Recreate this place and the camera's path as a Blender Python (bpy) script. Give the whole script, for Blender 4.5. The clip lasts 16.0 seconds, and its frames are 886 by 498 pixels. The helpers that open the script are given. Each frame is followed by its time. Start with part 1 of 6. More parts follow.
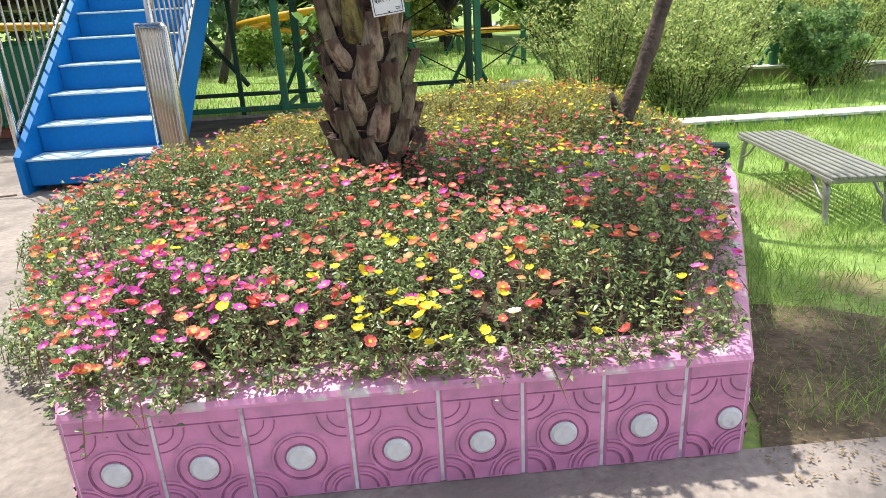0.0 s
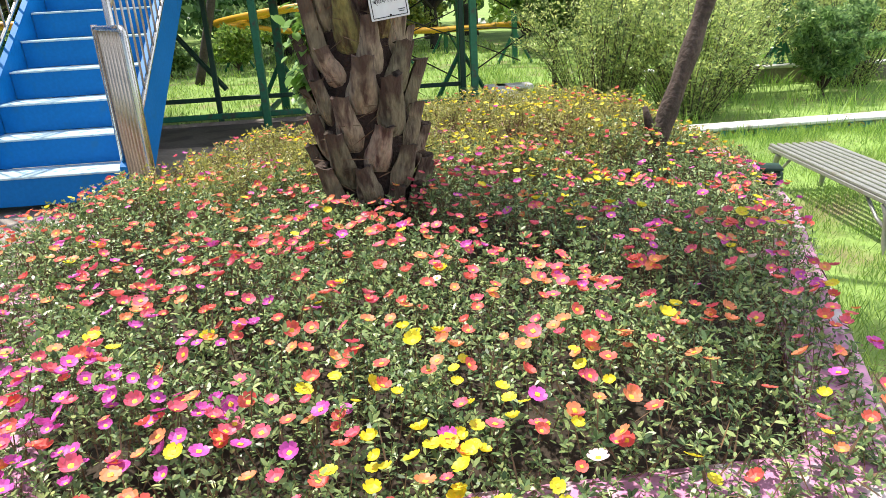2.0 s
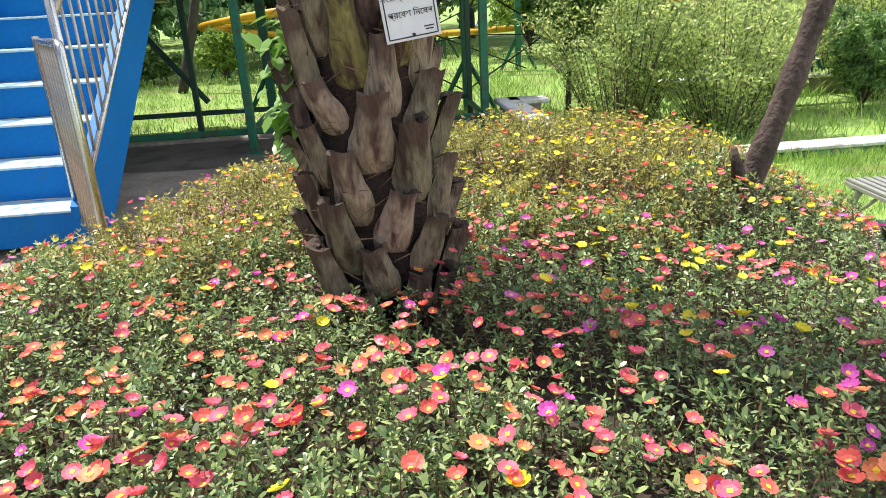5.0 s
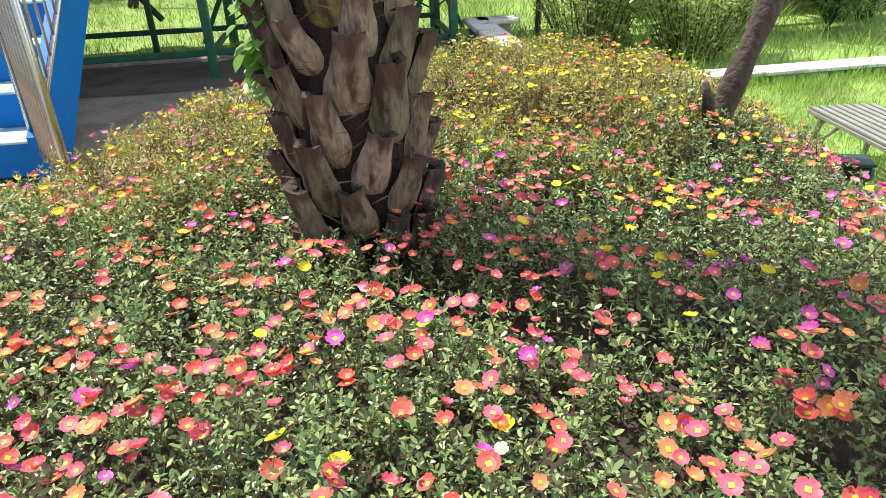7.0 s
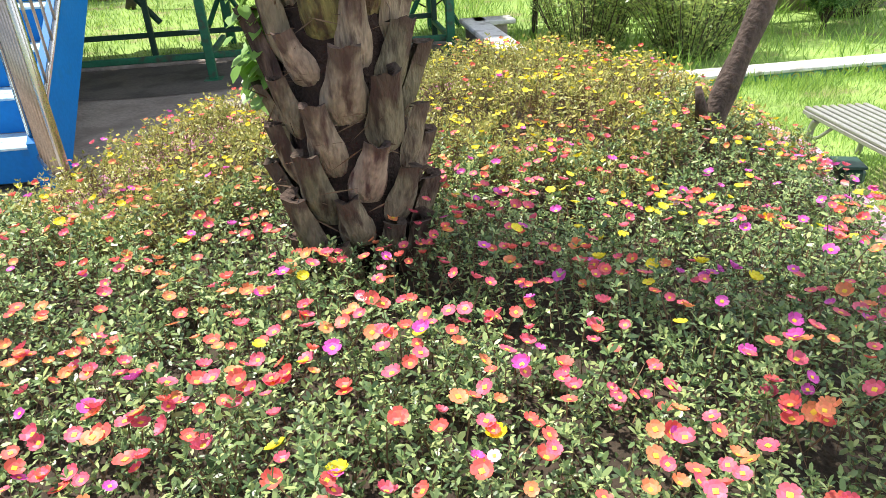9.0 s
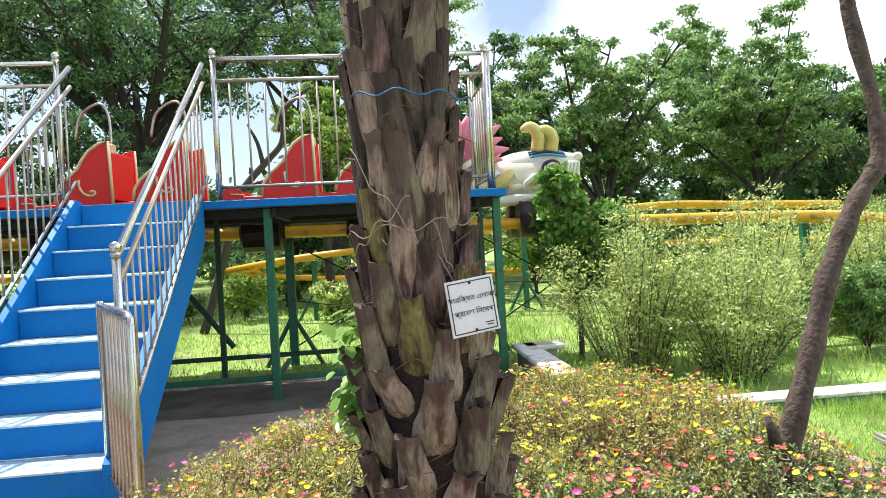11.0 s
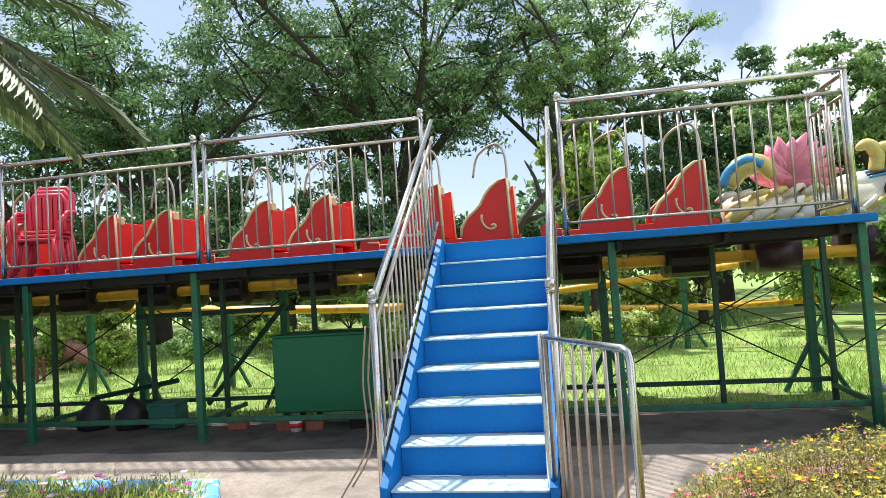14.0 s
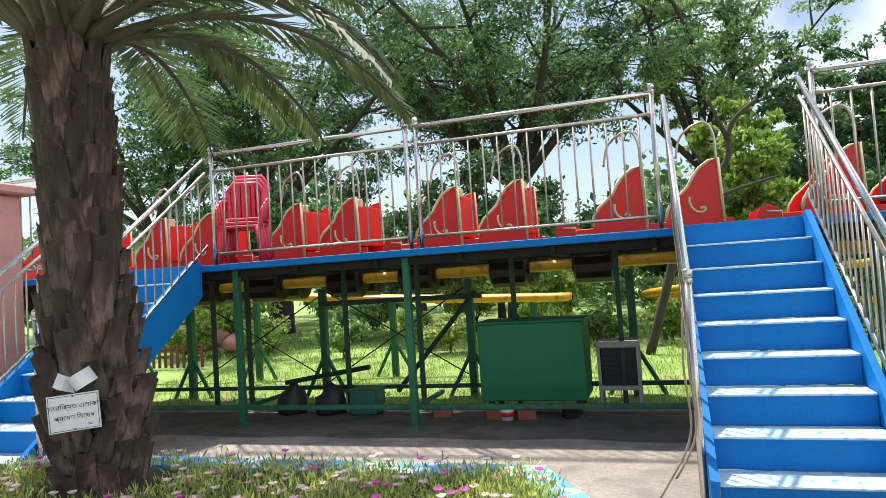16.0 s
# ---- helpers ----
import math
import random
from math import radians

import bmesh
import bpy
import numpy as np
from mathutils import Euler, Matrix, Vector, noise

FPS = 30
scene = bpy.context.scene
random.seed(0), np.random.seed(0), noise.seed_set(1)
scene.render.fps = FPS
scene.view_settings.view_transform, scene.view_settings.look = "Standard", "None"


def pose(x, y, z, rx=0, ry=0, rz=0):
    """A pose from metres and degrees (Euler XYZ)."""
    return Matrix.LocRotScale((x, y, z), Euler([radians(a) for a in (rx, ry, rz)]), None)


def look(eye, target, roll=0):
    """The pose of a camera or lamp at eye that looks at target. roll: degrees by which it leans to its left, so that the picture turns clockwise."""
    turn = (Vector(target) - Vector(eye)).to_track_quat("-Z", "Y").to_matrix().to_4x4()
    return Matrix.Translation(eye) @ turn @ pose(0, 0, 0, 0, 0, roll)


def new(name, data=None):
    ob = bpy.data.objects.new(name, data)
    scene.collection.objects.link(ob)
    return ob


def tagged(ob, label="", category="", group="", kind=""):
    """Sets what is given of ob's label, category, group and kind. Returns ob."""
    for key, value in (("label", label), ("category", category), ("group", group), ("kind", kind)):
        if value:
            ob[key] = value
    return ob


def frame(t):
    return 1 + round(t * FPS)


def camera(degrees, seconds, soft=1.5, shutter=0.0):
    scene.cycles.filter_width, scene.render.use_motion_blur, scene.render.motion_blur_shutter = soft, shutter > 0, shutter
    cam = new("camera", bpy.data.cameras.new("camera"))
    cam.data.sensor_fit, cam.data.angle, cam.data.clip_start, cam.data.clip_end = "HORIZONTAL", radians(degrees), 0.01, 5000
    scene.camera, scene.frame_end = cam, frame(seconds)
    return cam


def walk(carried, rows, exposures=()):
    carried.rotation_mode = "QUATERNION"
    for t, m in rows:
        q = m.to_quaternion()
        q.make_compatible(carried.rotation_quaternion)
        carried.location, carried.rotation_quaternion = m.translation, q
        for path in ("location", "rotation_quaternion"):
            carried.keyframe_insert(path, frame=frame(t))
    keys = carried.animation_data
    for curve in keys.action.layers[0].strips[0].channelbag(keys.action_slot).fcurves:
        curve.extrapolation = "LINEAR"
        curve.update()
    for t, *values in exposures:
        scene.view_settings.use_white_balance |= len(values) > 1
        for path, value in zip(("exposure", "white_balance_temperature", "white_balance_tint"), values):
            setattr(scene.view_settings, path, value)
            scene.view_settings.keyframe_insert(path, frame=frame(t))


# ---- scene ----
cam = camera(67.1, 16.0, soft=0.8)
PATH = [
    (0, (2.862, 0.433, 1.16), (2.965, 2.309, 0.474), -3.1),
    (0.5, (2.874, 0.532, 1.177), (3.011, 2.404, 0.486), -3.3),
    (1, (2.889, 0.673, 1.181), (3.031, 2.543, 0.485), -3.3),
    (1.5, (2.856, 0.839, 1.171), (3.01, 2.706, 0.472), -3.1),
    (2, (2.791, 1.007, 1.185), (2.94, 2.875, 0.486), -3.2),
    (2.5, (2.768, 1.136, 1.174), (2.92, 3.001, 0.47), -3.2),
    (3, (2.765, 1.328, 1.168), (2.904, 3.2, 0.478), -3.3),
    (3.5, (2.76, 1.497, 1.159), (2.917, 3.362, 0.455), -3.2),
    (4, (2.732, 1.658, 1.178), (2.891, 3.524, 0.474), -3.2),
    (4.5, (2.725, 1.776, 1.189), (2.891, 3.642, 0.489), -3.3),
    (4.7, (2.738, 1.815, 1.2), (2.903, 3.682, 0.504), -3.2),
    (6.8, (2.709, 1.826, 1.284), (2.965, 3.634, 0.467), -2.4),
    (7, (2.706, 1.827, 1.284), (2.957, 3.585, 0.363), -2.4),
    (7.5, (2.705, 1.823, 1.297), (2.942, 3.51, 0.25), -2.7),
    (8, (2.711, 1.815, 1.303), (2.945, 3.505, 0.259), -2.6),
    (8.5, (2.713, 1.811, 1.309), (2.953, 3.5, 0.264), -2.6),
    (9, (2.716, 1.811, 1.321), (2.967, 3.565, 0.393), -2.8),
    (9.5, (2.708, 1.808, 1.327), (2.988, 3.675, 0.666), -2.6),
    (10, (2.698, 1.79, 1.334), (2.985, 3.738, 0.981), -2.7),
    (10.2, (2.692, 1.777, 1.339), (2.976, 3.744, 1.108), -2.7),
    (12.3, (2.22, 1.597, 1.491), (2.193, 3.596, 1.556), -3.7),
    (12.5, (2.155, 1.585, 1.489), (2.091, 3.583, 1.57), -3.5),
    (13, (1.869, 1.616, 1.51), (1.689, 3.606, 1.588), -3.8),
    (13.5, (1.554, 1.613, 1.513), (1.23, 3.584, 1.603), -3.5),
    (14, (1.257, 1.537, 1.518), (0.87, 3.497, 1.611), -3.8),
    (14.5, (0.927, 1.547, 1.512), (0.494, 3.497, 1.609), -3.6),
    (15, (0.533, 1.546, 1.54), (0.054, 3.485, 1.636), -3.5),
    (15.5, (0.136, 1.461, 1.566), (-0.392, 3.388, 1.651), -3.8),
    (16, (-0.253, 1.406, 1.511), (-0.859, 3.309, 1.604), -3.7),
]
walk(cam, [(t, look(eye, target, roll)) for t, eye, target, roll in PATH], exposures=[(0.0, 0.44), (4.5, 0.53), (7.0, 0.50), (8.2, 0.56), (9.5, 0.78), (10.2, 0.68), (12.5, 0.66), (14.0, 0.52), (16.0, 0.55)])

# ---- world, sun ----
world = bpy.data.worlds.new("world")
scene.world = world
world.use_nodes = True
wn, wl = world.node_tree.nodes, world.node_tree.links
sky = wn.new("ShaderNodeTexSky")
sky.sky_type = "NISHITA"
sky.sun_disc = False
SUN = Vector((-0.30, 0.31, 0.93)).normalized()
sky.sun_elevation = math.asin(SUN.z)
sky.sun_rotation = math.atan2(SUN.x, SUN.y)
sky.air_density, sky.dust_density, sky.ozone_density = 1.0, 1.5, 1.0
wtc = wn.new("ShaderNodeTexCoord")
wcl = wn.new("ShaderNodeTexNoise")
wcl.inputs["Scale"].default_value = 3.2
wcl.inputs["Detail"].default_value = 6
wcr = wn.new("ShaderNodeValToRGB")
wcr.color_ramp.elements[0].color = (0.09, 0.09, 0.09, 1)
wcr.color_ramp.elements[0].position, wcr.color_ramp.elements[1].position = 0.52, 0.72
wmix = wn.new("ShaderNodeMix")
wmix.data_type = "RGBA"
wmix.inputs["B"].default_value = (8.6, 9.2, 10.2, 1)
wl.new(wtc.outputs["Generated"], wcl.inputs["Vector"])
wsx, wma = wn.new("ShaderNodeSeparateXYZ"), wn.new("ShaderNodeMath")  # the cloud bank thickens towards +x
wma.operation = "MULTIPLY_ADD"
wma.inputs[1].default_value = 0.48
wl.new(wtc.outputs["Generated"], wsx.inputs[0])
wl.new(wsx.outputs["X"], wma.inputs[0])
wl.new(wcl.outputs["Fac"], wma.inputs[2])
wl.new(wma.outputs[0], wcr.inputs["Fac"])
wl.new(wcr.outputs["Color"], wmix.inputs["Factor"])
wl.new(sky.outputs["Color"], wmix.inputs["A"])
wl.new(wmix.outputs["Result"], wn["Background"].inputs["Color"])
wn["Background"].inputs["Strength"].default_value = 0.112
sun = new("sun", bpy.data.lights.new("sun", "SUN"))
sun.data.energy, sun.data.angle, sun.data.color = 5.0, radians(1.5), (1.0, 0.95, 0.86)
sun.matrix_world = look(SUN * 40, (0, 0, 0))

# ---- materials ----
def material(name, col, rough=0.6, metal=0.0, var=0.18, scale=4.0, bump=0.15, fine=40.0, rand=0.0, island=0.0, coat=0.0, dirt=None, dirt_amount=0.0, translucent=0.0, stretch=0.0):
    m = bpy.data.materials.new(name)
    m.use_nodes = True
    n, l = m.node_tree.nodes, m.node_tree.links
    b = n["Principled BSDF"]
    tc = n.new("ShaderNodeTexCoord")
    big, small = n.new("ShaderNodeTexNoise"), n.new("ShaderNodeTexNoise")
    where = tc.outputs["Object"]
    if rand:
        shift = n.new("ShaderNodeVectorMath")
        shift.operation = "ADD"
        far = n.new("ShaderNodeMath")
        far.operation = "MULTIPLY"
        far.inputs[1].default_value = 61.0
        l.new(n.new("ShaderNodeObjectInfo").outputs["Random"], far.inputs[0])
        l.new(where, shift.inputs[0])
        l.new(far.outputs[0], shift.inputs[1])
        where = shift.outputs[0]
    big.inputs["Scale"].default_value, big.inputs["Detail"].default_value = scale, 5
    small.inputs["Scale"].default_value, small.inputs["Detail"].default_value = fine, 4
    l.new(where, big.inputs["Vector"])
    if stretch:
        mp = n.new("ShaderNodeMapping")
        mp.inputs["Scale"].default_value = (1, 1, stretch)
        l.new(where, mp.inputs["Vector"])
        l.new(mp.outputs["Vector"], small.inputs["Vector"])
    else:
        l.new(where, small.inputs["Vector"])
    add = n.new("ShaderNodeMath")
    add.operation = "ADD"
    l.new(big.outputs["Fac"], add.inputs[0])
    l.new(small.outputs["Fac"], add.inputs[1])
    last = add.outputs[0]
    lo = [c * (1 - var) for c in col]
    hi = [min(1, c * (1 + var)) for c in col]
    ramp = n.new("ShaderNodeMapRange")
    ramp.inputs["From Min"].default_value, ramp.inputs["From Max"].default_value = 0.65, 1.35
    l.new(last, ramp.inputs["Value"])
    mix = n.new("ShaderNodeMix")
    mix.data_type = "RGBA"
    mix.inputs["A"].default_value, mix.inputs["B"].default_value = (*lo, 1), (*hi, 1)
    l.new(ramp.outputs[0], mix.inputs["Factor"])
    colour = mix.outputs["Result"]
    if dirt:
        dn = n.new("ShaderNodeTexNoise")
        dn.inputs["Scale"].default_value, dn.inputs["Detail"].default_value = scale * 2.3, 8
        l.new(mp.outputs["Vector"] if stretch else where, dn.inputs["Vector"])
        dr = n.new("ShaderNodeMapRange")
        dr.inputs["From Min"].default_value, dr.inputs["From Max"].default_value = 0.62 - dirt_amount * 0.3, 0.72 - dirt_amount * 0.2
        l.new(dn.outputs["Fac"], dr.inputs["Value"])
        dm = n.new("ShaderNodeMix")
        dm.data_type = "RGBA"
        dm.inputs["B"].default_value = (*dirt, 1)
        l.new(dr.outputs[0], dm.inputs["Factor"])
        l.new(colour, dm.inputs["A"])
        colour = dm.outputs["Result"]
    if rand or island:
        hs = n.new("ShaderNodeHueSaturation")
        if rand:
            src = n.new("ShaderNodeObjectInfo").outputs["Random"]
        else:
            src = n.new("ShaderNodeNewGeometry").outputs["Random Per Island"]
        amount = rand or island
        vr = n.new("ShaderNodeMapRange")
        vr.inputs["To Min"].default_value, vr.inputs["To Max"].default_value = 1 - amount, 1 + amount
        l.new(src, vr.inputs["Value"])
        l.new(vr.outputs[0], hs.inputs["Value"])
        hr = n.new("ShaderNodeMapRange")
        hr.inputs["To Min"].default_value, hr.inputs["To Max"].default_value = 0.5 + amount * 0.06, 0.5 - amount * 0.06
        l.new(src, hr.inputs["Value"])
        l.new(hr.outputs[0], hs.inputs["Hue"])
        l.new(colour, hs.inputs["Color"])
        colour = hs.outputs["Color"]
    l.new(colour, b.inputs["Base Color"])
    b.inputs["Roughness"].default_value, b.inputs["Metallic"].default_value = rough, metal
    b.inputs["Coat Weight"].default_value = coat
    if bump:
        bp = n.new("ShaderNodeBump")
        bp.inputs["Strength"].default_value, bp.inputs["Distance"].default_value = bump, 0.02
        l.new(add.outputs[0], bp.inputs["Height"])
        l.new(bp.outputs["Normal"], b.inputs["Normal"])
    if translucent:
        tr = n.new("ShaderNodeBsdfTranslucent")
        l.new(colour, tr.inputs["Color"])
        ms = n.new("ShaderNodeMixShader")
        ms.inputs[0].default_value = translucent
        l.new(b.outputs[0], ms.inputs[1])
        l.new(tr.outputs[0], ms.inputs[2])
        l.new(ms.outputs[0], n["Material Output"].inputs["Surface"])
    return m


def leafy(name, col, island=0.45, tr=0.3, rough=0.5):
    return material(name, col, rough=rough, var=0.1, scale=1.3, bump=0, island=island, translucent=tr)


M_BLUE = material("blue_paint", (0.002, 0.165, 0.50), 0.55, var=0.12, scale=3, bump=0.05, dirt=(0.01, 0.16, 0.42), dirt_amount=0.05)
M_BLUE.node_tree.nodes["Principled BSDF"].inputs["Specular IOR Level"].default_value = 0.22
M_TREAD = material("worn_tread", (0.50, 0.68, 0.74), 0.5, var=0.15, scale=5, bump=0.1, dirt=(0.12, 0.32, 0.62), dirt_amount=0.25)
M_STEEL = material("stainless_steel", (0.62, 0.60, 0.56), 0.24, 1.0, var=0.12, scale=6, bump=0.03, fine=90)
M_BENCH = material("pale_bench_steel", (0.33, 0.33, 0.31), 0.4, 0.35, var=0.2, scale=6, bump=0.05, fine=70, dirt=(0.30, 0.28, 0.24), dirt_amount=0.2)
M_STEEL2 = material("dull_steel", (0.50, 0.44, 0.38), 0.38, 1.0, var=0.25, scale=9, bump=0.05, fine=90)
M_GREEN = material("green_paint", (0.012, 0.13, 0.065), 0.5, var=0.25, scale=5, bump=0.06, dirt=(0.05, 0.06, 0.04), dirt_amount=0.25)
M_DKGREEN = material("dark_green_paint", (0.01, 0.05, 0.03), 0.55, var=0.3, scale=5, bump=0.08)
M_BOX = material("green_sheet", (0.008, 0.15, 0.058), 0.6, var=0.12, scale=2, bump=0.04)
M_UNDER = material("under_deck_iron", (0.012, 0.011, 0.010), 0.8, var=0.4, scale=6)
M_YELLOW = material("yellow_paint", (0.72, 0.38, 0.02), 0.45, var=0.15, scale=3, bump=0.04, dirt=(0.35, 0.2, 0.04), dirt_amount=0.2)
M_RED = material("red_gloss", (0.72, 0.018, 0.018), 0.42, var=0.1, scale=3, bump=0.02)
M_CREAM = material("cream_trim", (0.72, 0.58, 0.34), 0.45, var=0.12, scale=8, bump=0.05)
M_DRUM = material("drum_iron", (0.016, 0.008, 0.007), 0.4, 0.2, var=0.4, scale=7)
M_CHAIR = material("red_plastic", (0.62, 0.03, 0.07), 0.35, var=0.08, scale=4, bump=0.02)
M_PINK = material("pink_paint", (0.60, 0.235, 0.415), 0.42, var=0.2, scale=5, bump=0.28, fine=18, dirt=(0.44, 0.20, 0.33), dirt_amount=0.3)
M_PINKTOP = material("pink_rim_paint", (0.63, 0.275, 0.45), 0.45, var=0.2, scale=7, bump=0.2, fine=22, dirt=(0.62, 0.55, 0.55), dirt_amount=0.25)
# Dark pink strips replace cut grooves: recess shade and dirt put into the colour.
M_GROOVE = material("groove_shade_dirt", (0.30, 0.105, 0.205), 0.8, var=0.3, scale=20)
M_WHITE = material("chalky_white_paint", (0.66, 0.66, 0.68), 0.6, var=0.15, scale=9, bump=0.1, dirt=(0.45, 0.36, 0.42), dirt_amount=0.25)
M_BLUERIM = material("blue_rim_paint", (0.14, 0.42, 0.80), 0.4, var=0.25, scale=5, bump=0.2, fine=20, dirt=(0.70, 0.78, 0.86), dirt_amount=0.35)
M_KERB = material("kerb_whitewash", (0.72, 0.70, 0.68), 0.75, var=0.18, scale=3, bump=0.25, dirt=(0.35, 0.32, 0.28), dirt_amount=0.3)
M_TEAL = material("teal_paint", (0.10, 0.34, 0.42), 0.6, var=0.3, scale=4, bump=0.15, dirt=(0.25, 0.26, 0.2), dirt_amount=0.35)
M_OCHRE = material("ochre_paint", (0.55, 0.42, 0.14), 0.6, var=0.25, scale=6)
M_CONC = material("concrete", (0.30, 0.258, 0.228), 0.85, var=0.32, scale=1.3, bump=0.5, fine=34, dirt=(0.215, 0.185, 0.163), dirt_amount=0.4)
# Darker concrete colour that stands for the platform's shadow on the floor.
M_DECKSHADE = material("shaded_concrete", (0.125, 0.108, 0.095), 0.7, var=0.35, scale=1.4, bump=0.3, fine=30, dirt=(0.07, 0.06, 0.052), dirt_amount=0.4)
M_EARTH = material("bare_earth", (0.15, 0.115, 0.07), 0.95, var=0.4, scale=5, bump=0.6, fine=40, dirt=(0.10, 0.075, 0.045), dirt_amount=0.4)
M_SOIL = material("soil", (0.05, 0.036, 0.024), 0.95, var=0.4, scale=12, bump=0.6)
M_LAWN = material("lawn_ground", (0.235, 0.35, 0.085), 0.95, var=0.4, scale=0.8, bump=0.6, fine=22, dirt=(0.24, 0.21, 0.10), dirt_amount=0.25)
M_GRASS = leafy("grass_blades", (0.29, 0.45, 0.10), 0.45, 0.35)
M_BOOT = material("leaf_base_bark", (0.285, 0.22, 0.152), 0.85, var=0.45, scale=9, bump=0.7, fine=70, rand=0.4, dirt=(0.075, 0.04, 0.03), dirt_amount=0.36, stretch=0.3)


def weathered_top(m, stain):
    """A dark wedge of weather stain running down from the sawn edge of a leaf base."""
    n, l = m.node_tree.nodes, m.node_tree.links
    b = n["Principled BSDF"]
    colour = b.inputs["Base Color"].links[0].from_socket
    sep = n.new("ShaderNodeSeparateXYZ")
    l.new(n.new("ShaderNodeTexCoord").outputs["Object"], sep.inputs[0])

    def calc(op, a, c):
        q = n.new("ShaderNodeMath")
        q.operation = op
        for i, v in enumerate((a, c)):
            if isinstance(v, float):
                q.inputs[i].default_value = v
            else:
                l.new(v, q.inputs[i])
        return q.outputs[0]
    grain = [x for x in n if x.bl_idname == "ShaderNodeTexNoise"]
    wedge = calc("SUBTRACT", sep.outputs["Z"], calc("MULTIPLY", calc("ABSOLUTE", sep.outputs["Y"], 0.0), 1.5))
    wedge = calc("ADD", wedge, calc("MULTIPLY", grain[0].outputs["Fac"], 0.34))
    mr = n.new("ShaderNodeMapRange")
    mr.inputs["From Min"].default_value, mr.inputs["From Max"].default_value = 0.225, 0.285
    l.new(wedge, mr.inputs["Value"])
    mx = n.new("ShaderNodeMix")
    mx.data_type = "RGBA"
    mx.inputs["B"].default_value = (*stain, 1)
    l.new(calc("MULTIPLY", mr.outputs[0], 0.8), mx.inputs["Factor"])
    l.new(colour, mx.inputs["A"])
    l.new(mx.outputs["Result"], b.inputs["Base Color"])


weathered_top(M_BOOT, (0.075, 0.04, 0.033))
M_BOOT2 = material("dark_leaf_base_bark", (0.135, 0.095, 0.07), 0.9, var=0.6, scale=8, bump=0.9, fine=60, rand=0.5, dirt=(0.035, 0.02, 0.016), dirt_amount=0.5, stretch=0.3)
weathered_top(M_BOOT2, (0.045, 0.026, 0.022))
M_LICHEN = material("lichen_leaf_base", (0.29, 0.225, 0.085), 0.9, var=0.5, scale=9, bump=0.9, fine=80, rand=0.3, dirt=(0.10, 0.055, 0.03), dirt_amount=0.5, stretch=0.35)
M_CUT = material("cut_stub", (0.085, 0.055, 0.04), 0.9, var=0.5, scale=20, bump=0.6, rand=0.2)
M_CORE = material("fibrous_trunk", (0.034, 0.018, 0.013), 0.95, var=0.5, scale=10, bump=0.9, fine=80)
M_FIBRE = material("palm_fibre", (0.14, 0.085, 0.05), 0.9, var=0.3, scale=20)
M_BARK = material("grey_brown_bark", (0.05, 0.042, 0.037), 0.9, var=0.4, scale=5, bump=0.6, fine=30)
M_THINBARK = material("thin_trunk_bark", (0.09, 0.064, 0.053), 0.9, var=0.55, scale=9, bump=0.6, fine=50)
M_ROPE = material("pale_rope", (0.30, 0.23, 0.175), 0.9, var=0.2, scale=30)
M_STRING = material("blue_string", (0.03, 0.12, 0.28), 0.6)
M_SIGN = material("white_sign_sheet", (0.74, 0.74, 0.77), 0.35, var=0.06, scale=10, bump=0.02)
M_INK = material("dark_ink", (0.02, 0.022, 0.035), 0.5, var=0.05)
M_BED = leafy("purslane_leaf", (0.222, 0.315, 0.12), 0.7, 0.22, 0.38)
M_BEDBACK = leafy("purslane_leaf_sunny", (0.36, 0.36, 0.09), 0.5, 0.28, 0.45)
M_STEM = material("purslane_stem", (0.22, 0.13, 0.07), 0.6, var=0.3, scale=20, bump=0)
M_LEAF = leafy("tree_leaf", (0.115, 0.225, 0.09), 0.65, 0.45, 0.4)
M_LEAF2 = leafy("broad_leaf", (0.22, 0.36, 0.13), 0.55, 0.48, 0.36)
M_LEAF3 = leafy("light_green_leaf", (0.25, 0.38, 0.08), 0.45, 0.42)
M_BUSH = leafy("bush_leaf", (0.44, 0.53, 0.15), 0.6, 0.48, 0.42)
M_SHRUB = leafy("shrub_leaf", (0.44, 0.54, 0.20), 0.65, 0.54, 0.33)
M_DRY = leafy("dry_leaf", (0.21, 0.155, 0.085), 0.5, 0.1, 0.8)
M_VINE = leafy("vine_leaf", (0.19, 0.36, 0.07), 0.35, 0.35, 0.4)
M_FROND = leafy("palm_frond", (0.10, 0.15, 0.05), 0.35, 0.3)
M_RACHIS = material("frond_stalk", (0.075, 0.065, 0.035), 0.6, var=0.25, scale=8)
PETALS = {
    "coral": material("coral_petal", (0.80, 0.14, 0.11), 0.5, var=0.12, scale=30, bump=0, rand=0.0, island=0.12, translucent=0.25),
    "orange": material("orange_petal", (0.82, 0.27, 0.12), 0.5, var=0.12, scale=30, bump=0, island=0.15, translucent=0.25),
    "rose": material("rose_petal", (0.78, 0.13, 0.20), 0.5, var=0.12, scale=30, bump=0, island=0.12, translucent=0.25),
    "magenta": material("magenta_petal", (0.66, 0.10, 0.45), 0.5, var=0.12, scale=30, bump=0, island=0.15, translucent=0.25),
    "yellow": material("yellow_petal", (0.84, 0.70, 0.03), 0.5, var=0.1, scale=30, bump=0, island=0.1, translucent=0.25),
    "pale": material("pale_petal", (0.85, 0.62, 0.62), 0.5, var=0.1, scale=30, bump=0, island=0.1, translucent=0.25),
}
M_EYE = material("flower_centre", (0.85, 0.55, 0.04), 0.6, var=0.1, scale=60, bump=0)
M_SALMON = material("salmon_plaster", (0.62, 0.30, 0.27), 0.8, var=0.12, scale=2, bump=0.15, dirt=(0.5, 0.27, 0.25), dirt_amount=0.3)
